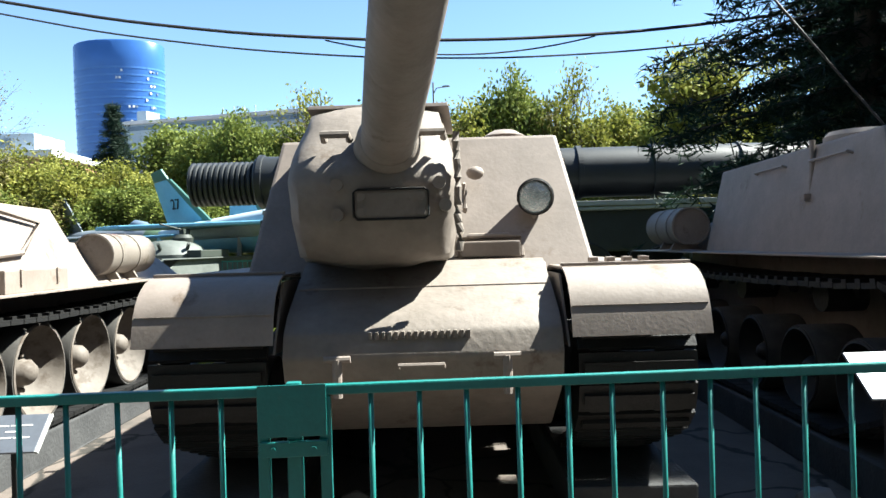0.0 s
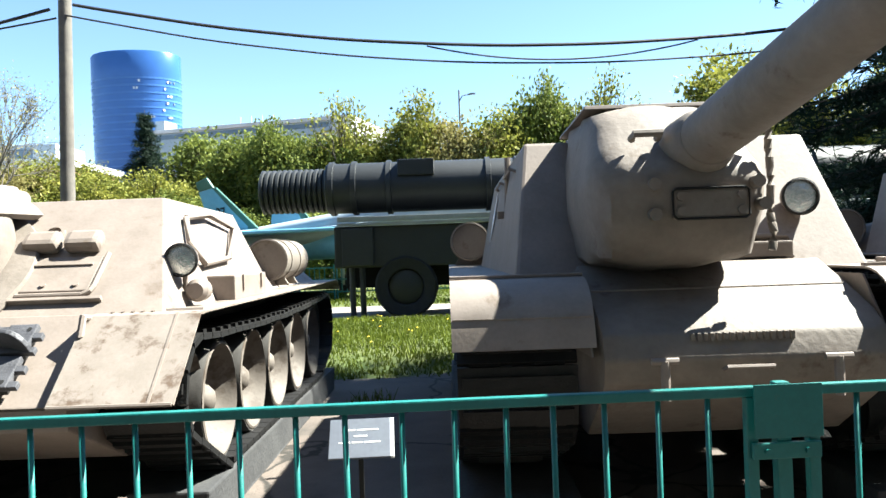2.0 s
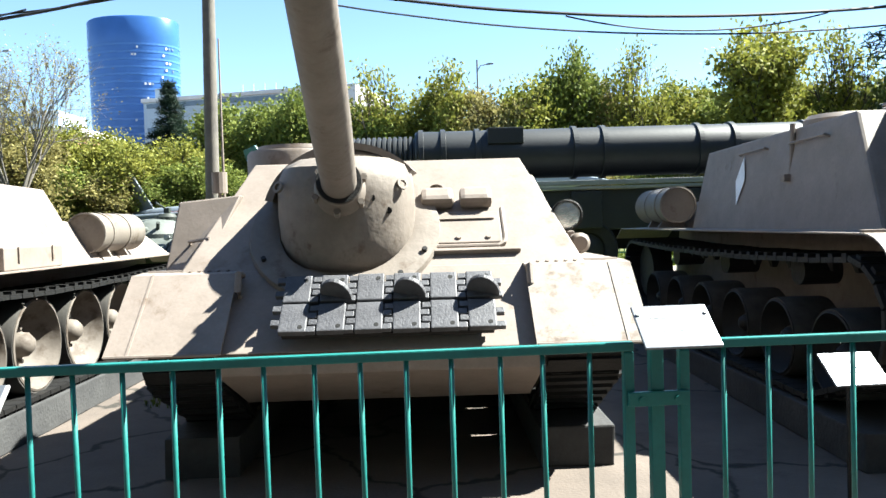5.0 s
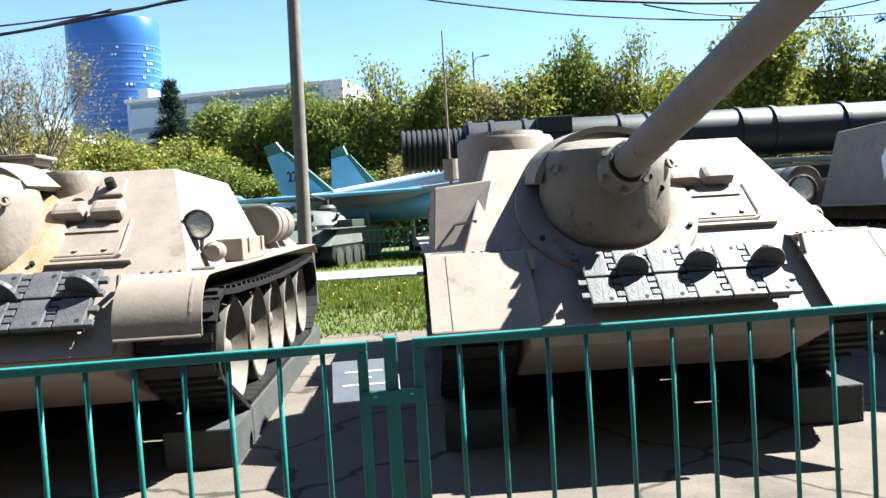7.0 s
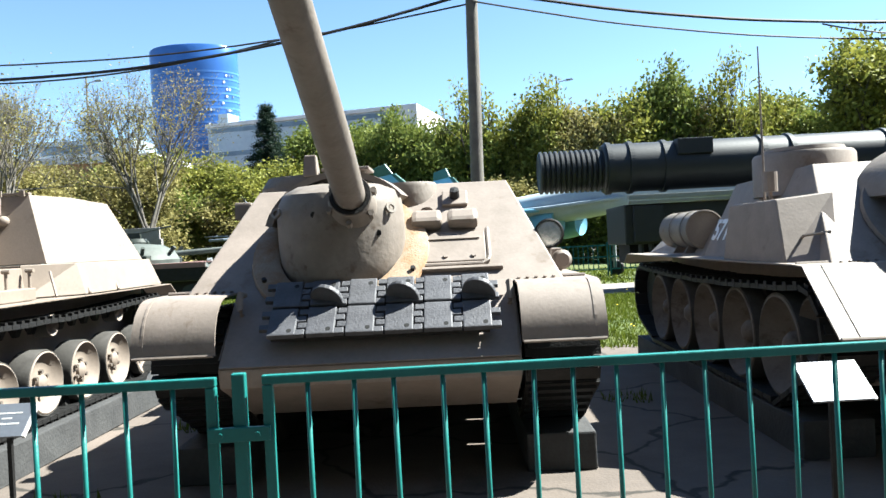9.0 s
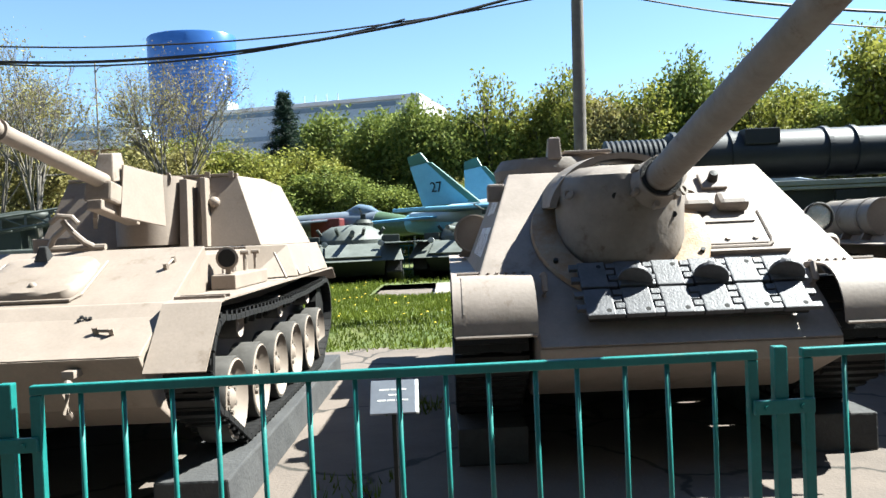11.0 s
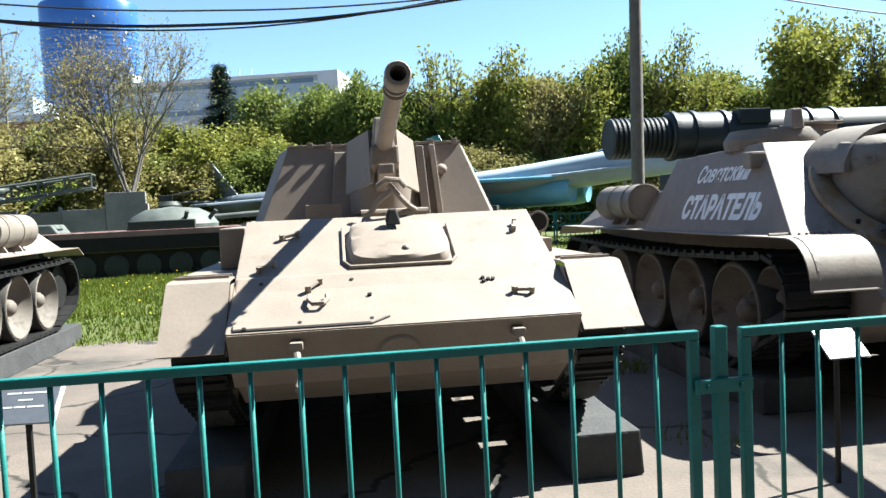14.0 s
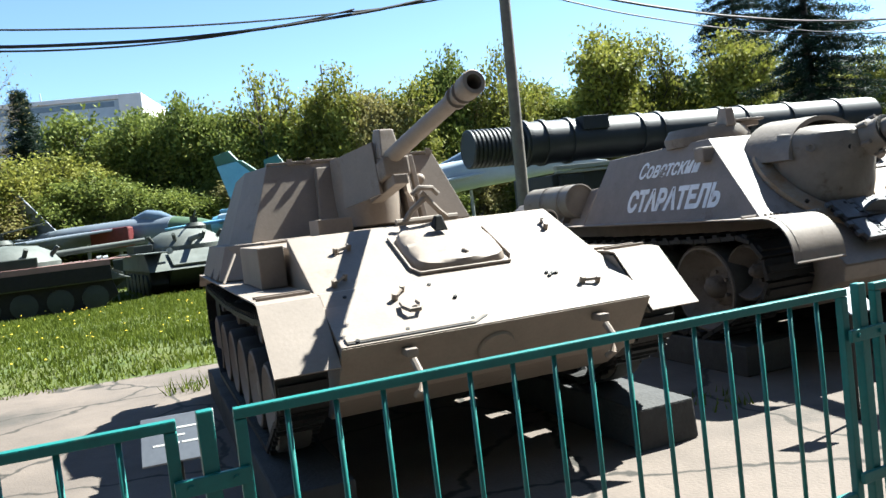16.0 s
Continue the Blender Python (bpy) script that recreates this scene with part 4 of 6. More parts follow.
    part("bow_handle", pipe([(-0.12, 0.0, 0.74), (-0.12, -0.05, 0.76), (0.12, -0.05, 0.76), (0.12, 0.0, 0.74)], 0.012, 6), TAN, t)
    for s in (-0.44, 0.45):
        part("tow_shackle", join(rod((s, -0.05, 0.60), (s, -0.05, 0.80), 0.025, n=10), rod((s - 0.07, -0.05, 0.80), (s + 0.07, -0.05, 0.80), 0.018, n=8)), TAN, t)
    for k in range(4):
        part("guard_bracket", box(1.0 + 0.1 * k, 0.50, H + 0.045, 1.05 + 0.1 * k, 0.58, H + 0.085, 0.006), TAN, t)
    for s in (-1, 1):
        for k in range(2):
            y0 = 1.7 + k * 1.1
            part("side_rail", pipe([(s * 1.0, y0, 1.98), (s * 1.05, y0, 2.0), (s * 1.05, y0 + 0.6, 1.99), (s * 1.0, y0 + 0.6, 1.97)], 0.012, 6), TAN, t)
    part("antenna_mount", join(rod((-1.04, 2.3, 1.70), (-1.02, 2.3, 2.16), 0.025, n=8), box(-1.12, 2.26, 1.66, -1.0, 2.34, 1.72, 0.006)), TAN, t)
    part("ventilator", lathe([(0, 0), (0.14, 0), (0.15, 0.05), (0.08, 0.09), (0, 0.09)], pose(0.6, 1.6, 2.12), 20), TAN, t, smooth=True)
    part("roof_hatch", lathe([(0, 0), (0.30, 0), (0.30, 0.10), (0.26, 0.14), (0, 0.14)], pose(-0.55, 2.4, 2.1), 28), TAN, t, smooth=True)
    if mark:
        part("side_mark", turned(hull([(-0.11, 0, 0), (0, -0.24, 0), (0.11, 0, 0), (0, 0.24, 0)], [(-0.11, 0, 0.003), (0, -0.24, 0.003), (0.11, 0, 0.003), (0, 0.24, 0.003)], 0), pose(-1.085, 3.3, 1.72, 90 - 11, 0, -90)), WHITE, t, "white painted diamond mark")
    for s in (-1, 1):
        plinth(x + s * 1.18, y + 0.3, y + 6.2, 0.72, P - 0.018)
    return t


def light_gun(x, y, P, label):
    """A light assault gun: long sloped bow, open-backed casemate set back, thin barrel."""
    t = thing("light_assault_gun", pose(x, y, P, 0, 0, 0), label, "tank", "row of assault guns")
    F = 1.02
    part("lower_hull", prism([(0.04, 0.72), (0.28, 0.41), (0.55, 0.25), (4.7, 0.25), (4.95, 0.6), (4.95, F), (0.5, F)], -0.99, 0.99, 0.012), SAND, t)
    part("glacis", hull([(-1.0, 0.0, 0.76), (1.0, 0.0, 0.76), (1.0, 1.25, 1.36), (-1.0, 1.25, 1.36)], [(-1.0, 0.04, 0.735), (1.0, 0.04, 0.735), (1.0, 1.29, 1.30), (-1.0, 1.29, 1.30)], 0.006), SAND, t, "sloping sand painted bow plate")
    part("hull_side", prism([(0.06, 0.72), (1.27, 1.30), (2.95, 1.32), (2.95, 0.8)], -0.985, 0.985, 0.01), SAND, t)
    part("front_plate", prism([(-0.006, 0.752), (0.035, 0.752), (0.27, 0.42), (0.23, 0.42)], -1.0, 1.0, 0.005), SAND, t)
    for s in (-1, 1):
        x0, x1 = (1.01, 1.37) if s > 0 else (-1.37, -1.01)
        g = part("track_guard", sheet([(0.0, 0.66), (0.36, F), (0.44, F + 0.01), (4.9, F + 0.01), (5.1, F - 0.12)], x0, x1, 0.01), SAND, t)
        for k in range(2):
            part("guard_rib", box(x0 + 0.02, 0.5 + k * 0.12, F + 0.012, x1 - 0.02, 0.52 + k * 0.12, F + 0.03, 0.003), SAND, g)
        part("flap_side", prism([(0.02, 0.64), (0.55, 0.66), (0.55, F - 0.02), (0.37, F - 0.02)], s * 1.002, s * 1.008, 0), SAND, g)
        for k in range(6):
            road_wheel(t, s * 1.20, 0.85 + k * 0.68, 0.33, 0.285, 0.2, s, SAND, 0.06)
        for k in range(3):
            road_wheel(t, s * 1.20, 1.1 + k * 1.3, 0.80, 0.10, 0.14, s, SAND, 0.03)
        track(t, s * 1.19 - 0.15, s * 1.19 + 0.15, 0.55, 4.55, 0.90, 0.30, 0.30, 88)
        part("side_box", box(s * 1.02, 1.30, F + 0.014, s * 1.20, 2.3, F + (0.12 if s > 0 else 0.30), 0.01), SAND, t)
        if s > 0:
            horn = part("signal_horn", lathe([(0, -0.09), (0.05, -0.09), (0.078, -0.01), (0.085, 0.03), (0.07, 0.035), (0, 0.02)], pose(1.12, 1.42, F + 0.24, 90, 0, 0), 20), SAND, t, smooth=True)
            part("horn_mouth", lathe([(0, 0.034), (0.066, 0.038), (0.066, 0.042), (0, 0.038)], pose(1.12, 1.42, F + 0.24, 90, 0, 0), 20), BLACK, horn)
            part("horn_bracket", box(1.10, 1.40, F + 0.121, 1.14, 1.44, F + 0.18, 0.004), SAND, horn)
            for k in range(3):
                part("stay_post", join(rod((1.06, 1.75 + 0.35 * k, F + 0.12), (1.06, 1.75 + 0.35 * k, F + 0.27), 0.014, n=8), rod((1.03, 1.75 + 0.35 * k, F + 0.27), (1.10, 1.75 + 0.35 * k, F + 0.27), 0.020, n=8)), SAND, t)
        for k in range(3):
            part("guard_stay", pipe([(s * 1.22, 2.5 + k * 0.6, F + 0.25), (s * 1.35, 2.35 + k * 0.6, F + 0.03)], 0.012, 6), SAND, t)
    a, c = 1.04, 0.80
    zb, zt = 1.345, 2.0
    # open casemate of four thick plates
    part("casemate_front", hull([(-a, 2.36, zb), (a, 2.36, zb), (a, 2.42, zb), (-a, 2.42, zb)], [(-c, 2.55, zt), (c, 2.55, zt), (c, 2.61, zt), (-c, 2.61, zt)], 0.006), SAND, t)
    for s in (-1, 1):
        part("casemate_side", hull([(s * a, 2.365, zb - 0.003), (s * 1.17, 2.9, zb - 0.003), (s * 1.17, 4.18, zb - 0.003), (s * 1.11, 4.18, zb - 0.003), (s * 1.11, 2.9, zb - 0.003), (s * (a - 0.05), 2.40, zb - 0.003)], [(s * c, 2.555, zt + 0.004), (s * 0.92, 3.1, zt + 0.004), (s * 0.92, 3.9, zt - 0.02), (s * 0.87, 3.9, zt - 0.02), (s * 0.87, 3.1, zt + 0.004), (s * (c - 0.05), 2.59, zt + 0.004)], 0.004), SAND, t)
        part("sponson", hull([(s * 0.98, 2.5, F + 0.02), (s * 1.34, 2.9, F + 0.02), (s * 1.34, 4.7, F + 0.02), (s * 0.98, 4.7, F + 0.02)], [(s * 0.98, 2.45, zb - 0.006), (s * 1.25, 2.92, zb - 0.006), (s * 1.25, 4.6, zb - 0.006), (s * 0.98, 4.6, zb - 0.006)], 0.006), SAND, t)
    part("casemate_rear", box(-0.95, 4.0, zb, 0.95, 4.05, zt - 0.35, 0.006), SAND, t)
    part("fighting_floor", box(-0.97, 2.52, 1.30, 0.97, 4.7, 1.335, 0.004), SAND, t)
    part("casemate_trim", join(box(-c, 2.54, zt + 0.005, c, 2.60, zt + 0.03, 0.004)), SAND, t)
    for bx in (-0.62, -0.45, 0.0, 0.5, 0.72):
        part("trim_clamp", box(bx, 2.52, zt - 0.01, bx + 0.05, 2.535, zt + 0.05, 0.004), SAND, t)
    # gun shield, cradle and barrel
    gx = 0.02
    part("gun_recess", hull([(gx - 0.45, 2.28, zb + 0.01), (gx + 0.36, 2.28, zb + 0.01), (gx + 0.36, 2.6, zb + 0.01), (gx - 0.45, 2.6, zb + 0.01)], [(gx - 0.40, 2.45, 1.95), (gx + 0.30, 2.45, 1.95), (gx + 0.30, 2.85, 1.95), (gx - 0.40, 2.85, 1.95)], 0.01), SAND, t)
    part("gun_jacket", lathe([(0, 0), (0.30, 0), (0.30, 0.62), (0, 0.62)], pose(gx + 0.02, 2.35, 1.38), 32), SAND, t, smooth=True)
    part("recess_wall", hull([(0.37, 2.14, zb + 0.005), (0.45, 2.14, zb + 0.005), (0.45, 2.42, zb + 0.005), (0.37, 2.42, zb + 0.005)], [(0.35, 2.26, 1.97), (0.42, 2.26, 1.97), (0.42, 2.56, 1.97), (0.35, 2.56, 1.97)], 0.006), SAND, t)
    part("recess_post", hull([(0.53, 2.26, zb + 0.005), (0.58, 2.26, zb + 0.005), (0.58, 2.40, zb + 0.005), (0.53, 2.40, zb + 0.005)], [(0.49, 2.40, 1.99), (0.54, 2.40, 1.99), (0.54, 2.56, 1.99), (0.49, 2.56, 1.99)], 0.006), SAND, t)
    for k in (-1, 1):
        part("shield_wing", hull([(gx + k * 0.09, 1.92, 1.62), (gx + k * 0.29, 2.36, 1.54), (gx + k * 0.315, 2.34, 1.54), (gx + k * 0.115, 1.90, 1.62)], [(gx + k * 0.09, 2.02, 2.05), (gx + k * 0.26, 2.42, 1.99), (gx + k * 0.285, 2.40, 1.99), (gx + k * 0.115, 2.00, 2.05)], 0.004), SAND, t)
    part("cradle", join(turned(box(-0.11, -0.5, -0.11, 0.11, 0.62, 0.05, 0.02), pose(gx, 2.25, 1.78, -9, 0, 0)), turned(box(-0.06, -0.55, -0.19, 0.06, 0.2, -0.11, 0.01), pose(gx, 2.25, 1.78, -9, 0, 0))), SAND, t)
    part("recoil_cap", hull([(gx - 0.09, 1.86, 1.90), (gx + 0.09, 1.86, 1.90), (gx + 0.09, 2.15, 1.94), (gx - 0.09, 2.15, 1.94)], [(gx - 0.06, 1.93, 2.14), (gx + 0.06, 1.93, 2.14), (gx + 0.06, 2.10, 2.16), (gx - 0.06, 2.10, 2.16)], 0.012), SAND, t)
    gun(t, (gx, 2.05, 1.88), 8.6, 0.0, 1.85, 0.066, 0.054, SAND, 0.078)
    part("muzzle_collar", join(*[lathe([(0.05, 0), (0.074, 0), (0.074, 0.03), (0.05, 0.03)], pose(gx, 2.05, 1.88, 81.4, 0, 0) @ pose(0, 0, 1.62 + 0.09 * k), 24, closed=True) for k in range(2)]), SAND, t)
    part("travel_lock", join(pipe([(gx - 0.16, 1.28, 1.370), (gx - 0.10, 1.24, 1.460), (gx - 0.02, 1.22, 1.520), (gx + 0.02, 1.22, 1.556)], 0.022, 8), pipe([(gx + 0.20, 1.28, 1.370), (gx + 0.12, 1.24, 1.424), (gx + 0.04, 1.22, 1.508), (gx - 0.02, 1.22, 1.580)], 0.022, 8), pipe([(gx - 0.10, 1.20, 1.568), (gx - 0.04, 1.20, 1.616), (gx + 0.06, 1.20, 1.604), (gx + 0.10, 1.20, 1.556)], 0.02, 8), rod((gx - 0.22, 1.27, 1.382), (gx + 0.26, 1.27, 1.382), 0.025, n=8)), SAND, t, "folded gun travel lock", smooth=True)
    part("eyelet", lathe([(0.022, -0.008), (0.036, -0.008), (0.036, 0.008), (0.022, 0.008)], scaled(gx + 0.26, 2.60, 1.97, 1, 1, 1, 90) @ Matrix.Diagonal((0.8, 1.6, 1, 1)), 14, closed=True), SAND, t)
    part("pistol_port", blob(scaled(0.60, 2.45, 1.76, 0.055, 0.05, 0.05), 16, 10), SAND, t, smooth=True)
    part("visor_flap", hull([(-0.64, 2.50, 1.70), (-0.46, 2.50, 1.76), (-0.46, 2.62, 1.76), (-0.64, 2.62, 1.70)], [(-0.60, 2.54, 1.80), (-0.50, 2.54, 1.80), (-0.50, 2.64, 1.80), (-0.60, 2.64, 1.80)], 0.02), SAND, t)
    part("locker", box(-0.62, 1.95, 1.325, -0.34, 2.3, 1.47, 0.008), SAND, t)
    # hatch on the bow plate
    sl = math.degrees(math.atan2(0.60, 1.25))
    gl = lambda px, up, off=0.0: pose(px, up * math.cos(radians(sl)), 0.76 + up * math.sin(radians(sl)), sl, 0, 0) @ pose(0, 0, off)
    hatch = part("bow_hatch", blob(gl(0.02, 0.94, -0.012) @ scaled(0, 0, 0, 0.345, 0.29, 0.082), 36, 20, 0.0, 0, 0.62), SAND, t, smooth=True)
    part("hatch_rim", turned(pipe([(-0.36, 0.52, 0.012), (-0.36, 0.06, 0.012), (-0.32, -0.01, 0.012), (0.32, -0.01, 0.012), (0.36, 0.06, 0.012), (0.36, 0.52, 0.012)], 0.012, 6), gl(0.02, 0.66)), SAND, hatch)
    part("hatch_knob", blob(gl(0.06, 0.77, 0.055) @ scaled(0, 0, 0, 0.03, 0.03, 0.03), 12, 8), SAND, hatch, smooth=True)
    part("hatch_periscope", turned(hull([(-0.05, 0, 0), (0.05, 0, 0), (0.05, 0.09, 0), (-0.05, 0.09, 0)], [(-0.02, 0.07, 0.08), (0.02, 0.07, 0.08), (0.03, 0.09, 0.08), (-0.03, 0.09, 0.08)], 0.006), gl(0.0, 1.04, 0.095)), BLACK, hatch)
    part("access_panel", turned(hull([(-0.62, 0.02, 0.002), (0.14, 0.02, 0.002), (0.24, 0.08, 0.002), (-0.62, 0.08, 0.002)], [(-0.62, 0.03, 0.012), (0.13, 0.03, 0.012), (0.22, 0.078, 0.012), (-0.62, 0.078, 0.012)], 0), gl(-0.34, 0.0)), SAND, t)
    part("panel_seam", turned(pipe([(-0.62, 0.02, 0.004), (0.14, 0.02, 0.004), (0.24, 0.08, 0.004)], 0.006, 5), gl(-0.34, 0.0)), STEEL, t)
    for px, up in ((-0.9, 0.03), (-0.6, 0.06), (-0.2, 0.06), (-0.84, 0.5), (-0.3, 0.5), (-0.2, 0.32), (0.5, 0.44), (0.53, 0.42), (0.5, 0.40), (0.56, 0.42)):
        part("rivet", rod(gl(px, up).translation, gl(px, up, 0.015).translation, 0.013, n=6), STEEL, t)
    for px, up, r in ((-0.74, 1.08, 0), (-0.86, 0.66, 20), (0.66, 0.26, -30), (0.83, 1.05, 60), (-0.56, 0.40, 30)):
        part("grab_hook", turned(join(rod((0, 0, 0.02), (0.10, 0.03, 0.03), 0.012, n=6), rod((0, 0, 0), (0, 0, 0.045), 0.02, n=6), rod((0.10, 0.03, 0), (0.10, 0.03, 0.045), 0.016, n=6)), gl(px, up) @ pose(0, 0, 0, 0, 0, r)), SAND, t)
    part("lifting_shackle", turned(pipe([(-0.05, 0.06, 0.02), (-0.055, 0.0, 0.03), (-0.03, -0.05, 0.035), (0.03, -0.05, 0.035), (0.055, 0.0, 0.03), (0.05, 0.06, 0.02)], 0.014, 6), gl(-0.50, 0.26)), SAND, t)
    for s in (-0.62, 0.62):
        hook = part("tow_hook", join(box(s - 0.035, -0.055, 0.655, s + 0.035, 0.05, 0.70, 0.008), pipe([(s, -0.05, 0.64), (s + 0.01, -0.10, 0.58), (s + 0.01, -0.10, 0.48), (s, -0.04, 0.44)], 0.022, 8)), SAND, t, smooth=True)
    part("front_cap", lathe([(0, 0), (0.12, 0), (0.11, 0.015), (0, 0.018)], pose(-0.05, 0.098, 0.595, 125, 0, 0), 24), SAND, t)
    # the casemate stands well back on the deck
    for o in t.children:
        if o.name.split(".")[0] in ("casemate_front", "casemate_side", "casemate_rear", "casemate_trim", "trim_clamp", "gun_recess", "gun_jacket", "recess_wall", "recess_post", "pistol_port", "visor_flap"):
            o.location.y = 0.42
    for s in (-1, 1):
        plinth(x + s * 1.19, y + 0.2, y + 4.9, 0.45, P - 0.018)
    return t


heavy_gun(-0.13, 4.05, 0.27, "tan heavy assault gun with boxy cast mantlet and raised barrel", True)
heavy_gun(4.1, 4.05, 0.27, "grey-tan heavy assault gun standing in the shade of spruces", False)
assault_gun(-4.66, 4.08, 0.29, 1, "tan assault gun with roof cupola, chipped flap and spare track links")
assault_gun(-9.10, 4.08, 0.29, 2, "tan assault gun with white lettering on its shaded side")
assault_gun(-19.05, 5.3, 0.29, 3, "tan assault gun at the end of the row")
light_gun(-13.37, 3.52, 0.30, "sand-coloured light assault gun with a thin raised barrel")

# ---- trees ----
def cloud_mesh(name, centres, spread, count, size, mat, flat=0.0, rng=None, slim=0.55):
    """Leaves as small bent quads round the given centres."""
    rng = rng or np.random.default_rng(1)
    c = np.repeat(np.array(centres), count, axis=0)
    n = len(c)
    p = c + rng.normal(0, 1, (n, 3)) * np.array(spread)
    u = rng.normal(0, 1, (n, 3))
    u[:, 2] *= 1 - flat
    u /= np.linalg.norm(u, axis=1)[:, None]
    w = np.cross(u, rng.normal(0, 1, (n, 3)))
    w /= np.linalg.norm(w, axis=1)[:, None]
    s = size * rng.uniform(0.6, 1.3, (n, 1))
    v = np.stack([p - u * s, p + w * s * slim, p + u * s, p - w * s * slim], axis=1).reshape(-1, 3)
    me = bpy.data.meshes.new(name)
    me.from_pydata(v.tolist(), [], [(4 * i, 4 * i + 1, 4 * i + 2, 4 * i + 3) for i in range(n)])
    me.materials.append(mat)
    return me


def twig_mesh(name, segments, mat):
    """Tapered three-sided limbs from (p0, p1, r0, r1)."""
    verts, faces = [], []
    for p0, p1, r0, r1 in segments:
        p0, p1 = Vector(p0), Vector(p1)
        q = (p1 - p0).to_track_quat("Z", "Y").to_matrix()
        k = len(verts)
        for p, r in ((p0, r0), (p1, r1)):
            for j in range(5):
                a = 2 * math.pi * j / 5
                verts.append(p + q @ Vector((r * math.cos(a), r * math.sin(a), 0)))
        for j in range(5):
            faces.append((k + j, k + (j + 1) % 5, k + 5 + (j + 1) % 5, k + 5 + j))
    me = bpy.data.meshes.new(name)
    me.from_pydata([tuple(v) for v in verts], [], faces)
    me.materials.append(mat)
    me.shade_smooth()
    return me


def branches(rng, p, d, length, r, depth, out, ends):
    p1 = p + d * length
    out.append((p, p1, r, r * 0.7))
    if depth == 0:
        ends.append(p1)
        return
    ends.append((p + p1) / 2) if depth < 3 else None
    for k in range(rng.integers(2, 5)):
        t = Vector(rng.normal(0, 0.45, 3)) + d + Vector((0, 0, 0.18))
        branches(rng, p + d * length * rng.uniform(0.6, 1.0), t.normalized(), length * rng.uniform(0.55, 0.8), r * 0.6, depth - 1, out, ends)


def broad_tree(seed, height, width, leaf, label, leaves=26, size=0.13, bare=False):
    rng = np.random.default_rng(seed)
    t = thing("tree", pose(0, 0, 0), label, "tree", "trees behind the yard")
    segs, ends = [], []
    top = Vector((0, 0, height * 0.25))
    segs.append((Vector((0, 0, 0)), top, height * 0.018, height * 0.014))
    for k in range(7):
        a = rng.uniform(0, 6.28)
        d = Vector((math.cos(a) * rng.uniform(0.1, 0.65), math.sin(a) * rng.uniform(0.1, 0.65), 1)).normalized()
        branches(rng, top * rng.uniform(0.6, 1.0), d, height * rng.uniform(0.20, 0.30), height * (0.006 if bare else 0.009), 5 if bare else 3, segs, ends)
    hi = max(e.z for e in ends)
    wide = max(max(abs(e.x), abs(e.y)) for e in ends)
    sc = Matrix.Diagonal((width / wide, width / wide, height / hi, 1))
    o = new("trunk", twig_mesh("trunk", [(sc @ a, sc @ b, r0, r1) for a, b, r0, r1 in segs], TWIG if bare else BARK))
    o.parent = t
    pts = [tuple(sc @ e) for e in ends]
    if not bare:
        for k in range(len(pts) // 2):
            a = rng.uniform(0, 6.28)
            pts.append((width * 0.75 * math.cos(a) * rng.uniform(0.3, 1), width * 0.75 * math.sin(a) * rng.uniform(0.3, 1), height * rng.uniform(0.12, 0.6)))
    o = new("crown", cloud_mesh("crown", pts, (0.34, 0.34, 0.36), leaves, size, leaf, rng=rng))
    o.parent = t
    return t


def spruce(seed, height, width, label):
    rng = np.random.default_rng(seed)
    t = thing("spruce", pose(0, 0, 0), label, "tree", "dark spruces")
    segs = [(Vector((0, 0, 0)), Vector((0, 0, height)), height * 0.016, 0.02)]
    pts = []
    z = height * 0.06
    while z < height * 0.98:
        r = width * (1 - z / height) ** 0.8 + 0.15
        for k in range(9):
            a = rng.uniform(0, 6.28)
            L = r * rng.uniform(0.7, 1.1)
            tip = Vector((math.cos(a) * L, math.sin(a) * L, z - 0.22 * L + rng.uniform(-0.2, 0.2)))
            segs.append((Vector((0, 0, z)), tip, 0.03, 0.01))
            m = max(3, int(L / 0.22))
            for j in range(1, m + 1):
                q = Vector((0, 0, z)).lerp(tip, j / m)
                pts.append((q.x, q.y, q.z - 0.08))
        z += height * 0.026
    o = new("trunk", twig_mesh("trunk", segs, BARK))
    o.parent = t
    o = new("crown", cloud_mesh("crown", pts, (0.13, 0.13, 0.10), 26, 0.15, SPRUCE, 0.3, rng, 0.13))
    o.parent = t
    return t


kinds = [
    broad_tree(11, 9.5, 3.0, LEAF_A, "young yellow-green tree in spring leaf", 40),
    broad_tree(12, 9.0, 2.9, LEAF_B, "fresh mid-green tree in spring leaf", 42),
    broad_tree(13, 10.0, 2.6, LEAF_A, "sparse spring-leafed birch-like tree", 14),
    broad_tree(14, 9.0, 3.2, LEAF_C, "olive-brown tree with opening buds", 32),
    broad_tree(15, 8.5, 3.3, LEAF_B, "dense mid-green tree in spring leaf", 46),
    broad_tree(16, 9.6, 2.4, LEAF_C, "thin olive tree just coming into leaf", 17),
]
rng = np.random.default_rng(5)
used = [False] * len(kinds)


def plant(k, x, y, s, sz):
    m = pose(x, y, 0, 0, 0, float(rng.uniform(0, 360)))
    ob = kinds[k]
    if used[k]:
        ob = copy_thing(ob, m)
    else:
        ob.matrix_basis = m
        used[k] = True
    ob.scale = (s, s, sz)


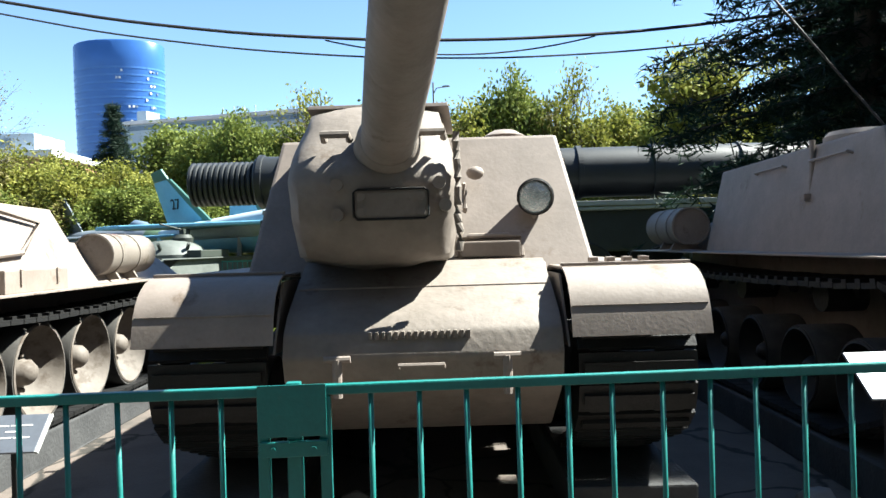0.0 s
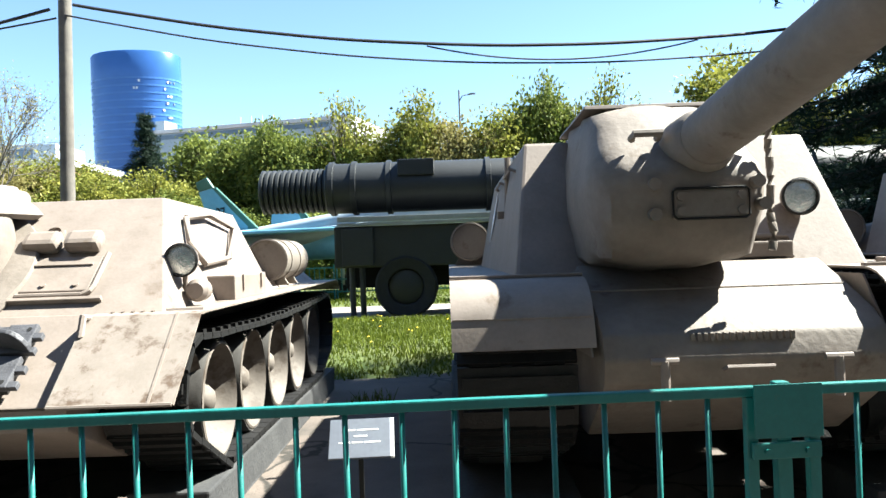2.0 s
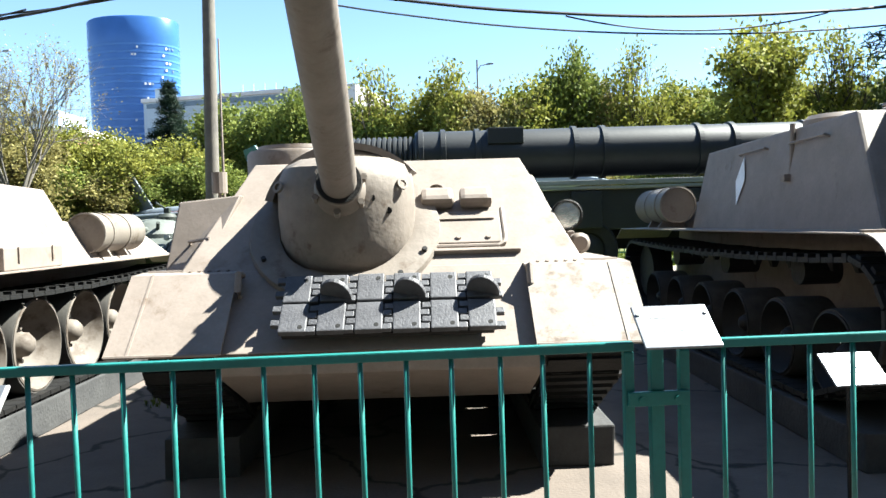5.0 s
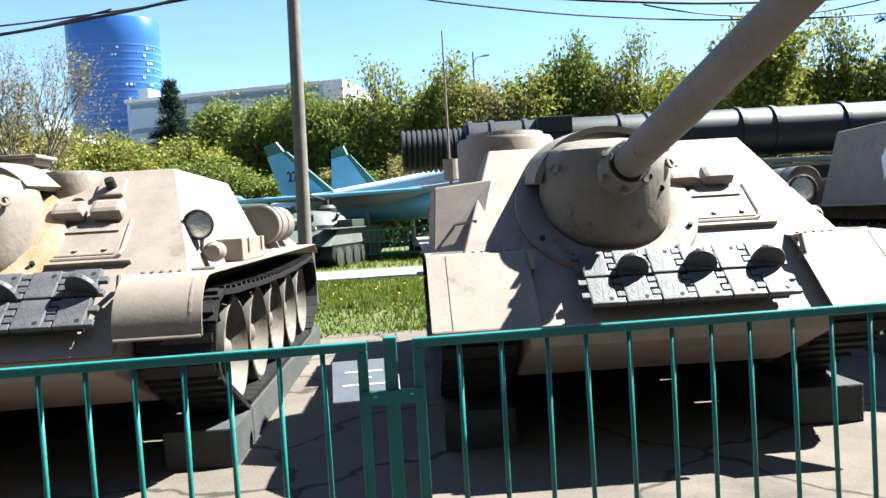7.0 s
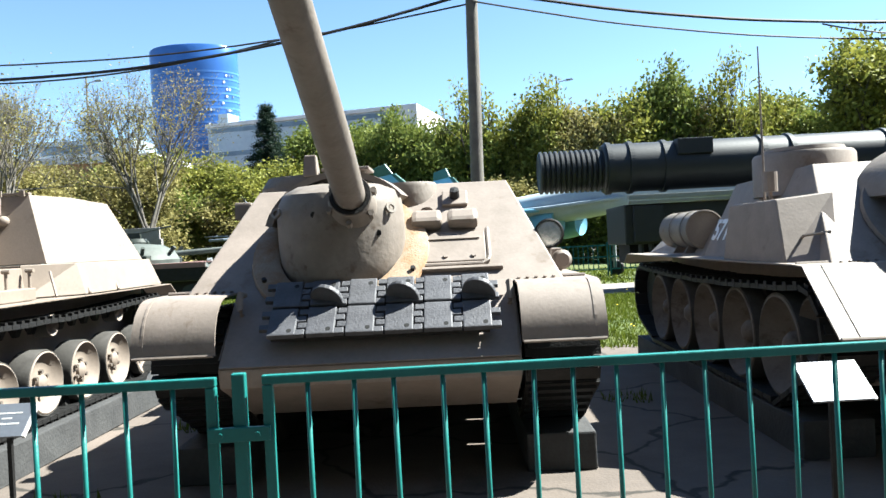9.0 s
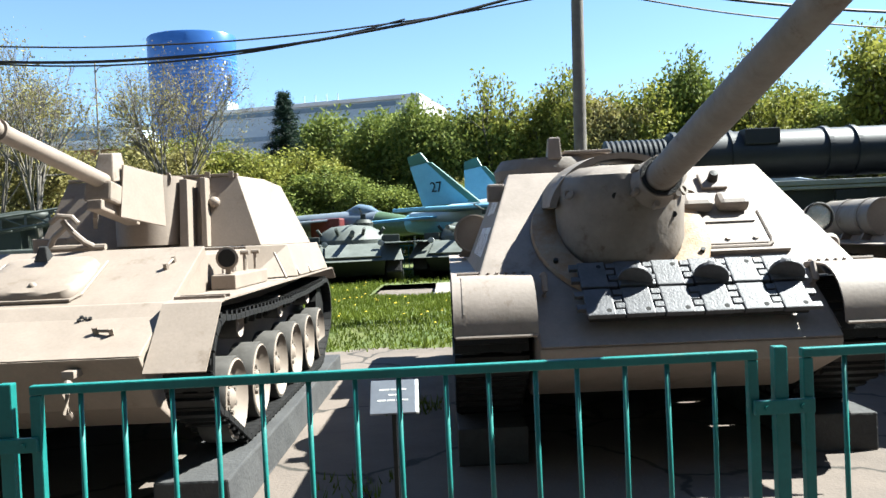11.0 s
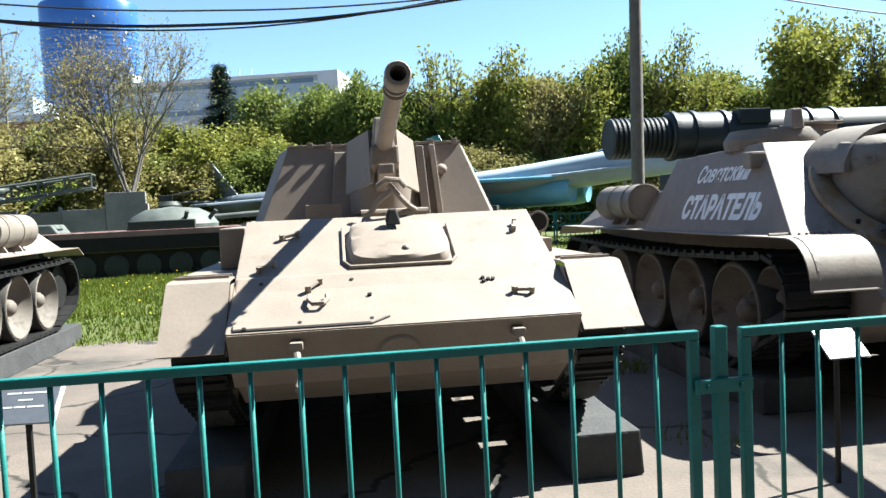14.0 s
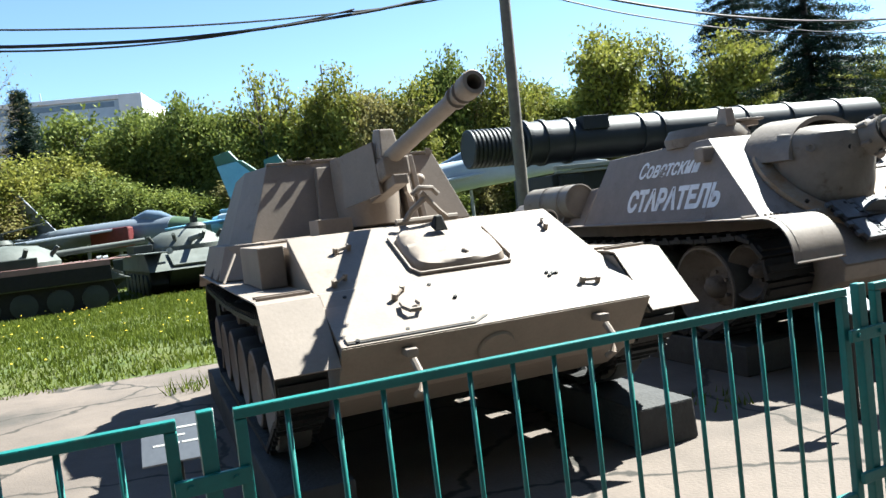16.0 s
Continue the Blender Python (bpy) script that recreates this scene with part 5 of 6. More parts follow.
# a wood edge: a tall front row, a closed row behind it and low growth at its foot
x = -62.0
while x < 46:
    low_here = 0.82 if -38 < x < -14 else 1.05
    plant(int(rng.choice([0, 1, 0, 3, 4, 5])), x, 47.5 + float(rng.uniform(-2.5, 2.5)), float(rng.uniform(0.85, 1.1)), low_here * float(rng.uniform(0.86, 1.10)))
    x += float(rng.uniform(1.7, 2.6))
x = -64.0
while x < 50:
    plant(int(rng.choice([4, 1, 3, 5])), x, 55 + float(rng.uniform(-2, 2)), 1.3, (0.82 if -46 < x < -18 else 1.08) * float(rng.uniform(0.92, 1.1)))
    x += float(rng.uniform(3.0, 4.2))
x = -42.0
while x < 28:
    plant(int(rng.choice([1, 3, 4, 1])), x, 43.0 + float(rng.uniform(-1, 1)), 0.8, float(rng.uniform(0.42, 0.62)))
    x += float(rng.uniform(2.0, 3.0))
# single trees that stand above the edge
for k, x, y, s, sz in ((0, -3.2, 46, 0.85, 1.16), (1, 3.6, 46, 0.9, 1.28), (2, 8.4, 46, 0.85, 1.22), (0, 14.5, 43, 1.25, 1.30), (2, 19.5, 45, 1.0, 1.25), (2, -8.0, 46, 0.9, 1.12), (0, 22.5, 40, 1.1, 1.2), (1, -11.5, 47, 0.8, 1.1), (5, -28, 45, 1.1, 0.9), (3, -24.5, 38, 0.9, 0.7), (3, -31, 38, 1.0, 0.75), (0, -21, 43, 0.9, 0.7)):
    plant(k, x, y, s, sz)
tree = broad_tree(21, 10.5, 4.6, LEAF_C, "bare spring tree with thin grey twigs", 2, 0.055, True)
tree.matrix_basis = pose(-27.5, 31, 0)
for bx, by, turn in ((-22.8, 34, 130), (-31.5, 35, 50)):
    copy_thing(tree, pose(bx, by, 0, 0, 0, turn))
dark = spruce(31, 11.5, 2.7, "narrow dark conifer among the leafed trees")
dark.matrix_basis = pose(-20.8, 49, 0)
big = spruce(32, 19.0, 4.6, "tall dark spruce with drooping boughs")
big.matrix_basis = pose(15.4, 27.5, 0)
for m, s in ((pose(6.7, 12.0, 0, 0, 0, 80), 0.88), (pose(29.5, 47.0, 0, 0, 0, 200), 1.25), (pose(8.9, 6.9, 0, 0, 0, 40), 0.60), (pose(9.0, 10.4, 0, 0, 0, 300), 0.64), (pose(8.6, 3.4, 0, 0, 0, 110), 0.54), (pose(7.7, 8.4, 0, 0, 0, 220), 0.50), (pose(15.5, 15.5, 0, 0, 0, 150), 0.85)):
    o = copy_thing(big, m)
    o.scale = (s, s, s)

# ---- pole and cables ----
pole = thing("utility_pole", pose(-8.17, 13.15, 0.12), "weathered wooden utility pole on a concrete stub", "pole")
part("shaft", rod((0, 0, 0.9), (0.12, 0, 8.2), 0.125, 0.10, 16), POLE, pole, smooth=True)
part("stub", hull([(-0.17, -0.15, 0.0), (0.17, -0.15, 0.0), (0.17, 0.15, 0.0), (-0.17, 0.15, 0.0)], [(-0.14, -0.13, 1.12), (0.14, -0.13, 1.12), (0.14, 0.13, 1.12), (-0.14, 0.13, 1.12)], 0.03), CONC, pole)
part("cross_arm", box(-0.5, -0.16, 6.55, 0.62, -0.09, 6.65, 0.01), POLE, pole)


def cable(p0, p1, sag, r, label="thin black overhead cable line", wobble=0.0):
    p0, p1 = Vector(p0), Vector(p1)
    pts = []
    for k in range(41):
        u = k / 40
        p = p0.lerp(p1, u)
        p.z -= 4 * sag * u * (1 - u) + wobble * noise.noise(Vector((u * 9, p0.x, p0.z)))
        pts.append(p)
    return tagged(part("cable", pipe(pts, r, 6), WIRE), label, "cable", "overhead cables")


cable((-7.9, 13.05, 6.12), (9.6, 13.1, 6.05), 0.95, 0.028, "thick black overhead cable line", 0.02)
cable((-8.05, 13.06, 5.95), (9.55, 13.1, 5.7), 1.0, 0.016, wobble=0.02)
cable((-1.9, 13.08, 5.20), (2.7, 13.08, 5.14), 0.28, 0.014, "thin black cable hanging from the thick one")
cable((-8.3, 13.05, 6.05), (-24.5, 13.2, 6.05), 1.0, 0.028, "thick black overhead cable line", 0.02)
cable((-8.2, 13.06, 5.90), (-24.5, 13.25, 6.2), 0.74, 0.016, wobble=0.02)
cable((-11.2, 13.08, 5.55), (-20.2, 13.15, 5.30), 0.45, 0.016, "thin black cable hanging from the thick one")
for x in (9.6, -24.5):
    copy_thing(pole, pose(x, 13.2, 0.0))
cable((2.2, 7.0, 4.9), (4.35, 7.0, 2.28), 0.02, 0.012, "thin pale stay wire above the casemate")


# ---- far lamp masts above the wood edge ----
def lamp_mast(x, y, h):
    t = thing("lamp_mast", pose(x, y, 0), "thin grey lamp mast above the far trees", "lamp post", "far lamp masts")
    part("mast", rod((0, 0, 0), (0, 0, h), 0.13, 0.06, 10), POLE, t, smooth=True)
    part("arm", pipe([(0, 0, h - 0.9), (0.25, 0, h - 0.45), (0.8, 0, h - 0.35)], 0.04, 6), POLE, t)
    part("lamp_head", hull([(0.7, -0.12, h - 0.42), (1.3, -0.12, h - 0.36), (1.3, 0.12, h - 0.36), (0.7, 0.12, h - 0.42)], [(0.75, -0.1, h - 0.26), (1.25, -0.1, h - 0.24), (1.25, 0.1, h - 0.24), (0.75, 0.1, h - 0.26)], 0.02), PALE, t)


lamp_mast(-37.8, 60.0, 16.4)
lamp_mast(-0.4, 60.0, 14.4)

# ---- distant buildings ----
tower = thing("office_tower", pose(-48.0, 116, 0.9), "tall rounded blue glass office tower", "tower")
part("shell", lathe([(0, 0), (5.75, 0), (6.15, 28.2), (6.15, 31.0), (6.0, 31.2), (0, 31.2)], scaled(0, 0, 0, 1.08, 0.75, 1.03), 64), TOWER, tower, smooth=True)
for k in range(24):
    z = 3.0 + k * 1.05
    r = 5.75 + 0.4 * z / 28.2
    part("floor_band", lathe([(r + 0.02, 0), (r + 0.05, 0), (r + 0.05, 0.28), (r + 0.02, 0.28)], scaled(0, 0, z * 1.03, 1.08, 0.75, 1), 48, closed=True), TOWER_LINE, tower)
wrng = np.random.default_rng(9)
for k in range(44):
    a = radians(float(wrng.uniform(-80, -20)))
    z = 4 + 1.05 * int(wrng.integers(2, 23)) + 0.5
    r = 5.75 + 0.4 * z / 28.2 + 0.05
    part("open_window", turned(box(-0.14, -0.02, -0.16, 0.14, 0.03, 0.16, 0.0), Matrix.Translation((1.08 * r * math.cos(a), 0.75 * r * math.sin(a), z)) @ pose(0, 0, 0, 0, 0, math.degrees(a) + 90)), OFFICE_W if k % 3 else WINDOW, tower)
for k in range(5):
    part("roof_mast", rod((-4 + k * 1.7, -1.2, 31.2), (-4 + k * 1.7, -1.2, 31.9 + 0.3 * (k % 2)), 0.09, n=6), OFFICE, tower)

office = thing("office_building", pose(-13.2, 96, 0, 0, 0, -14), "long pale blue office building with a white end", "building")
part("wall", box(-30, 0, 0, -2.6, 14, 19.0, 0.05), OFFICE, office)
part("end_bay", box(-2.6, -0.3, 0, 0.0, 14, 19.5, 0.05), OFFICE_W, office)
part("roof", box(-30.2, -0.3, 19.0, -2.61, 14, 19.5, 0.05), OFFICE_W, office)
for fl in range(5):
    part("window_band", box(-29.5, -0.05, 18.2 - fl * 3.2, -3.2, 0.05, 18.9 - fl * 3.2 - 0.1, 0), WINDOW, office)
for k in range(4):
    part("roof_mast", rod((-17 + k * 1.6, 3, 19.5), (-17 + k * 1.6, 3, 21.0), 0.08, n=6), OFFICE, office)
part("roof_cabin", box(-29.5, 2, 19.5, -28.0, 5, 21.2, 0.05), OFFICE, office)
low = thing("low_building", pose(-52, 84, 0), "low orange-rendered building with a pale roof", "building")
part("wall", box(-16, 0, 0, 9.4, 12, 12.6, 0.05), BRICKR, low)
part("roof", box(-16.5, -0.5, 12.6, 9.8, 12.5, 13.4, 0.05), OFFICE_W, low)
part("roof_cabin", box(-6, 2, 13.4, 6.6, 9, 15.6, 0.1), OFFICE, low)
part("cabin_window", box(-4, 1.94, 14.0, 4, 1.99, 15.0, 0), WINDOW, low)

# ---- sign boards at the vehicles ----
def sign_board(x, y, z, w, h, turn, lean, label, stand=True):
    """A tilted plate with unreadable lines, on a thin post."""
    t = thing("sign_board", pose(x, y, 0, 0, 0, turn), label, "sign", "sign boards at the vehicles")
    m = pose(0, 0, z, lean, 0, 0)
    plate = part("plate", turned(box(-w / 2, -h / 2, -0.006, w / 2, h / 2, 0.006, 0.003), m), SIGN, t)
    part("edge", turned(box(w / 2 + 0.0005, -h / 2, -0.012, w / 2 + 0.016, h / 2, 0.004, 0.001), m), SIGNEDGE, plate)
    for k, words in enumerate((((-0.30, -0.08), (-0.05, 0.30)), ((-0.10, 0.12),), ((-0.34, -0.16), (-0.13, 0.04), (0.07, 0.33)))):
        part("text_line", join(*[turned(box(a * w, h * (0.20 - 0.16 * k) - 0.0045, 0.0062, b * w, h * (0.20 - 0.16 * k) + 0.0045, 0.0075, 0), m) for a, b in words]), SIGNEDGE, plate)
    if stand:
        part("post", box(-0.012, 0.012, 0, 0.012, 0.036, z - 0.02, 0.003), STEEL, t, "thin dark steel post")
    return t


sign_board(-2.11, 3.70, 0.80, 0.29, 0.23, 4, 38, "grey-blue sign plate on a thin post")
sign_board(-6.60, 3.30, 0.83, 0.32, 0.26, 4, 40, "grey-blue sign plate on a thin post")
sign_board(-10.94, 3.29, 0.82, 0.24, 0.22, 2, 40, "grey-blue sign plate on a thin post")
sign_board(-15.25, 3.12, 0.86, 0.30, 0.24, -4, 45, "grey sign plate with white lines of text on a thin post")
sign_board(2.02, 3.5, 1.0, 0.30, 0.3, 0, 35, "pale sign plate on a thin post")
plaque = thing("name_plaque", pose(-3.50, 2.50, 0, 0, 0, 3), "blue-grey engraved plaque fixed above a railing post", "plaque")
m = pose(0.055, -0.03, 1.235, 38, 0, 0)
plate = part("plate", turned(box(-0.145, -0.108, -0.006, 0.145, 0.108, 0.006, 0.004), m), SIGN, plaque)
for k, (a, b, up) in enumerate(((-0.085, 0.10, 0.045), (-0.02, 0.025, 0.012), (-0.06, 0.065, -0.022))):
    part("text_line", turned(box(a, up - 0.005, 0.0062, b, up + 0.005, 0.0075, 0), m), SIGNEDGE, plate)
for sx in (-0.13, 0.13):
    part("screw", turned(rod((sx, 0.06, 0.006), (sx, 0.06, 0.012), 0.007, n=8), m), PALE, plate)
part("bracket", box(-0.02, -0.01, 1.186, 0.02, 0.02, 1.235, 0.003), TEAL, plaque)

# ---- missile launcher truck ----
launcher = thing("missile_launcher_truck", pose(0, 19.7, 0.14), "dark green launcher truck with a long ribbed missile tube", "truck")
tube = part("launch_tube", lathe([(0, -4.7), (0.60, -4.7), (0.64, -4.66), (0.64, 9.4), (0, 9.4)], pose(0, 0, 3.27, 0, 90, 0), 48), TUBE_DARK, launcher, smooth=True)
for bx in (-4.55, -3.98, -3.1, -0.6, 0.15, 2.6, 3.5, 5.4, 7.6):
    part("tube_band", lathe([(0.64, -0.07), (0.69, -0.06), (0.69, 0.06), (0.64, 0.07)], pose(bx, 0, 3.27, 0, 90, 0), 48, closed=True), TUBE_DARK, tube)
prof = []
for k in range(12):
    prof += [(0.50, k * 0.135), (0.56, k * 0.135 + 0.03), (0.56, k * 0.135 + 0.09), (0.50, k * 0.135 + 0.12)]
part("ribbed_end", lathe([(0, 0.02), (0.46, 0.02)] + prof + [(0.5, 1.66)], pose(-6.36, 0, 3.24, 0, 90, 0), 40), TUBE_DARK, tube, "ribbed end section", smooth=False)
part("tube_box", box(-2.85, -0.68, 3.50, -1.95, -0.25, 3.90, 0.02), TUBE_DARK, tube)
part("side_rail", box(-4.3, -1.32, 2.36, 9.0, -1.15, 2.48, 0.01), PALE, launcher, "pale metal rail along the side")
part("side_rail", box(-4.3, -1.30, 2.26, 9.0, -1.16, 2.33, 0.01), PALE, launcher)
part("chassis", box(-4.4, -1.2, 1.25, 9.2, 1.2, 2.25, 0.04), TUBE_DARK, launcher)
part("underframe", box(-4.2, -0.7, 0.75, 9.0, 0.7, 1.25, 0.02), BLACK, launcher)
for bx in (-4.2, -0.9, 1.6, 6.5):
    part("side_locker", box(bx, -1.34, 1.3, bx + 0.75, -1.201, 2.2, 0.02), TUBE_DARK, launcher)
for wx in (-2.7, -0.5, 3.4, 5.6):
    for sy in (-1, 1):
        wheel = part("wheel", lathe([(0, 0.1), (0.2, 0.12), (0.42, 0.05), (0.45, 0.16), (0.7, 0.2), (0.76, 0.12), (0.76, -0.2), (0, -0.2)], pose(wx, sy * 1.05, 0.76, 90 if sy < 0 else -90, 0, 0), 32), RUBBER, launcher, smooth=True)
        part("rim", lathe([(0, 0.13), (0.18, 0.15), (0.40, 0.08)], pose(wx, sy * 1.055, 0.76, 90 if sy < 0 else -90, 0, 0), 24), TUBE_DARK, wheel, smooth=True)
for jx in (-4.0, -3.75):
    part("jack_leg", rod((jx, -1.1, 0), (jx, -1.1, 1.3), 0.07), TUBE_DARK, launcher)
part("cab", hull([(9.3, -1.3, 0.8), (12.0, -1.3, 0.8), (12.0, 1.3, 0.8), (9.3, 1.3, 0.8)], [(9.3, -1.25, 2.7), (11.5, -1.25, 2.7), (11.5, 1.25, 2.7), (9.3, 1.25, 2.7)], 0.06), TUBE_DARK, launcher)


# ---- jets ----
def wing_panel(root0, root1, tip0, tip1, thick):
    """A thin tapered panel from four corners."""
    c = [Vector(p) for p in (root0, root1, tip1, tip0)]
    n = (c[1] - c[0]).cross(c[3] - c[0]).normalized() * thick / 2
    return hull([p + n for p in c], [p - n for p in c], thick * 0.3)


def body_loft(sections, n=20, power=1.0):
    """A fuselage along x: (x, half width, half height, z)."""
    bm = bmesh.new()
    rings = []
    for x, w, h, z in sections:
        rings.append([bm.verts.new((x, w * math.copysign(abs(math.cos(a)) ** power, math.cos(a)), z + h * math.copysign(abs(math.sin(a)) ** power, math.sin(a)))) for a in [2 * math.pi * k / n for k in range(n)]])
    for a, b in zip(rings, rings[1:]):
        for k in range(n):
            bm.faces.new((a[k], a[(k + 1) % n], b[(k + 1) % n], b[k]))
    bm.faces.new(rings[0][::-1])
    bm.faces.new(rings[-1])
    bmesh.ops.recalc_face_normals(bm, faces=bm.faces)
    return bm


def twin_fin_jet(m, label):
    t = thing("fighter_jet", m, label, "aircraft")
    part("fuselage", body_loft([(-6.5, 1.5, 0.30, 2.3), (-4, 1.7, 0.50, 2.35), (0, 1.8, 0.62, 2.5), (2.5, 1.2, 0.62, 2.75), (4.5, 0.62, 0.62, 2.95), (6.0, 0.50, 0.52, 2.95), (8.0, 0.28, 0.28, 2.85), (9.6, 0.03, 0.03, 2.75)], 24, 0.7), JET_PALE, t, smooth=True)
    part("canopy", body_loft([(3.0, 0.1, 0.1, 3.35), (4.0, 0.42, 0.42, 3.42), (5.0, 0.42, 0.44, 3.40), (6.2, 0.08, 0.08, 3.3)], 16), WINDOW, t, smooth=True)
    for s in (-1, 1):
        part("wing", wing_panel((2.0, s * 1.5, 2.55), (-4.2, s * 1.5, 2.5), (-2.0, s * 5.8, 2.45), (-3.6, s * 5.8, 2.45), 0.14), JET_BLUE, t)
        part("wing_root", wing_panel((5.2, s * 0.5, 2.85), (1.5, s * 0.5, 2.7), (2.2, s * 1.6, 2.6), (0.5, s * 1.6, 2.6), 0.12), JET_PALE, t)
        part("engine", lathe([(0.40, -7.0), (0.55, -6.2), (0.62, -3), (0.60, 1.8), (0.5, 2.4), (0, 2.2)], pose(0, s * 0.85, 2.05, 0, 90, 0) @ Matrix.Identity(4), 20), JET_BLUE, t, smooth=True)
        fin = part("fin", wing_panel((-2.9, s * 1.55, 2.75), (-5.6, s * 1.55, 2.75), (-4.9, s * 1.95, 4.55), (-5.9, s * 1.95, 4.45), 0.10), JET_BLUE, t, "light blue tail fin with a green tip")
        part("fin_tip", wing_panel((-4.88, s * 1.952, 4.56), (-5.9, s * 1.952, 4.46), (-5.2, s * 2.06, 5.0), (-5.95, s * 2.06, 4.85), 0.11), JET_GREEN, fin)
        part("leading_edge", wing_panel((-2.55, s * 1.55, 2.76), (-3.15, s * 1.55, 2.76), (-4.72, s * 1.95, 4.55), (-4.98, s * 1.95, 4.55), 0.106), JET_GREEN, fin)
        part("tailplane", wing_panel((-4.8, s * 1.6, 2.25), (-6.9, s * 1.6, 2.25), (-6.6, s * 3.6, 2.1), (-7.6, s * 3.6, 2.1), 0.09), JET_BLUE, t)
        leg = part("main_leg", rod((-1.0, s * 1.5, 0.35), (-1.0, s * 1.4, 2.1), 0.09), PALE, t)
        part("wheel", lathe([(0, -0.12), (0.36, -0.12), (0.4, -0.06), (0.4, 0.06), (0.36, 0.12), (0, 0.12)], pose(-1.0, s * 1.62, 0.38, 90, 0, 0), 20), RUBBER, leg, smooth=True)
    leg = part("nose_leg", rod((4.2, 0, 0.3), (4.2, 0, 2.4), 0.07), PALE, t)
    part("wheel", lathe([(0, -0.1), (0.28, -0.1), (0.3, 0), (0.28, 0.1), (0, 0.1)], pose(4.2, 0.1, 0.3, 90, 0, 0), 16), RUBBER, leg, smooth=True)
    # number and star on the fin that faces the walk
    letters("fin_number", "27", 0.62, pose(-4.95, -1.77, 3.30, 102, 0, 0), BLACK, t, 0.01)
    star = bmesh.new()
    vs = [star.verts.new((0.26 * (1 if k % 2 == 0 else 0.4) * math.sin(k * math.pi / 5), 0.26 * (1 if k % 2 == 0 else 0.4) * math.cos(k * math.pi / 5), 0)) for k in range(10)]
    star.faces.new(vs)
    part("fin_star", turned(star, pose(-4.95, -1.905, 4.12, 102, 0, 0)), GREEN_ARM, t, "dark painted star")
    return t


twin_fin_jet(pose(-6.2, 30.2, 0.16, 0, 0, -38), "light blue twin-finned fighter jet with green fin tips")


def attack_jet(m, label):
    t = thing("attack_jet", m, label, "aircraft")
    part("fuselage", body_loft([(-6, 0.3, 0.3, 2.3), (-3, 0.7, 0.6, 2.2), (1, 0.85, 0.75, 2.1), (3.2, 0.62, 0.66, 2.1)], 20), JET_GREY, t, smooth=True)
    part("nose", body_loft([(3.201, 0.60, 0.64, 2.1), (4.6, 0.5, 0.5, 2.0), (5.8, 0.28, 0.26, 1.88), (6.3, 0.04, 0.04, 1.82)], 20), NOSE_GREEN, t, "green painted nose cone", smooth=True)
    part("canopy", body_loft([(0.8, 0.1, 0.1, 2.75), (1.8, 0.36, 0.40, 2.78), (2.5, 0.36, 0.36, 2.7), (3.2, 0.1, 0.1, 2.6)], 16), WINDOW, t, smooth=True)
    part("fin", wing_panel((-3.4, 0, 2.7), (-5.8, 0, 2.5), (-5.4, 0, 4.7), (-6.2, 0, 4.7), 0.1), JET_GREY, t)
    for s in (-1, 1):
        part("intake", box(-0.5, s * 0.86, 1.6, 1.6, s * 1.25, 2.5, 0.08), REDP, t, "dull red engine intake cover")
        part("wing", wing_panel((1.0, s * 0.8, 2.45), (-2.2, s * 0.8, 2.4), (-0.8, s * 4.6, 2.2), (-2.0, s * 4.6, 2.2), 0.12), JET_GREY, t)
        part("tailplane", wing_panel((-4.2, s * 0.3, 2.45), (-5.7, s * 0.3, 2.45), (-5.2, s * 2.2, 2.5), (-6.0, s * 2.2, 2.5), 0.08), JET_GREY, t)
        part("leg", rod((-0.8, s * 1.2, 0.0), (-0.8, s * 1.0, 1.9), 0.09), PALE, t)
    part("nose_leg", rod((3.6, 0, 0.0), (3.6, 0, 1.6), 0.07), PALE, t)
    return t


attack_jet(pose(-16.3, 38.5, 0.16, 0, 0, -38), "grey attack jet with a green nose and red intakes")
attack_jet(pose(-14.2, 45.0, 0.16, 0, 0, -60), "grey jet standing behind the tanks")


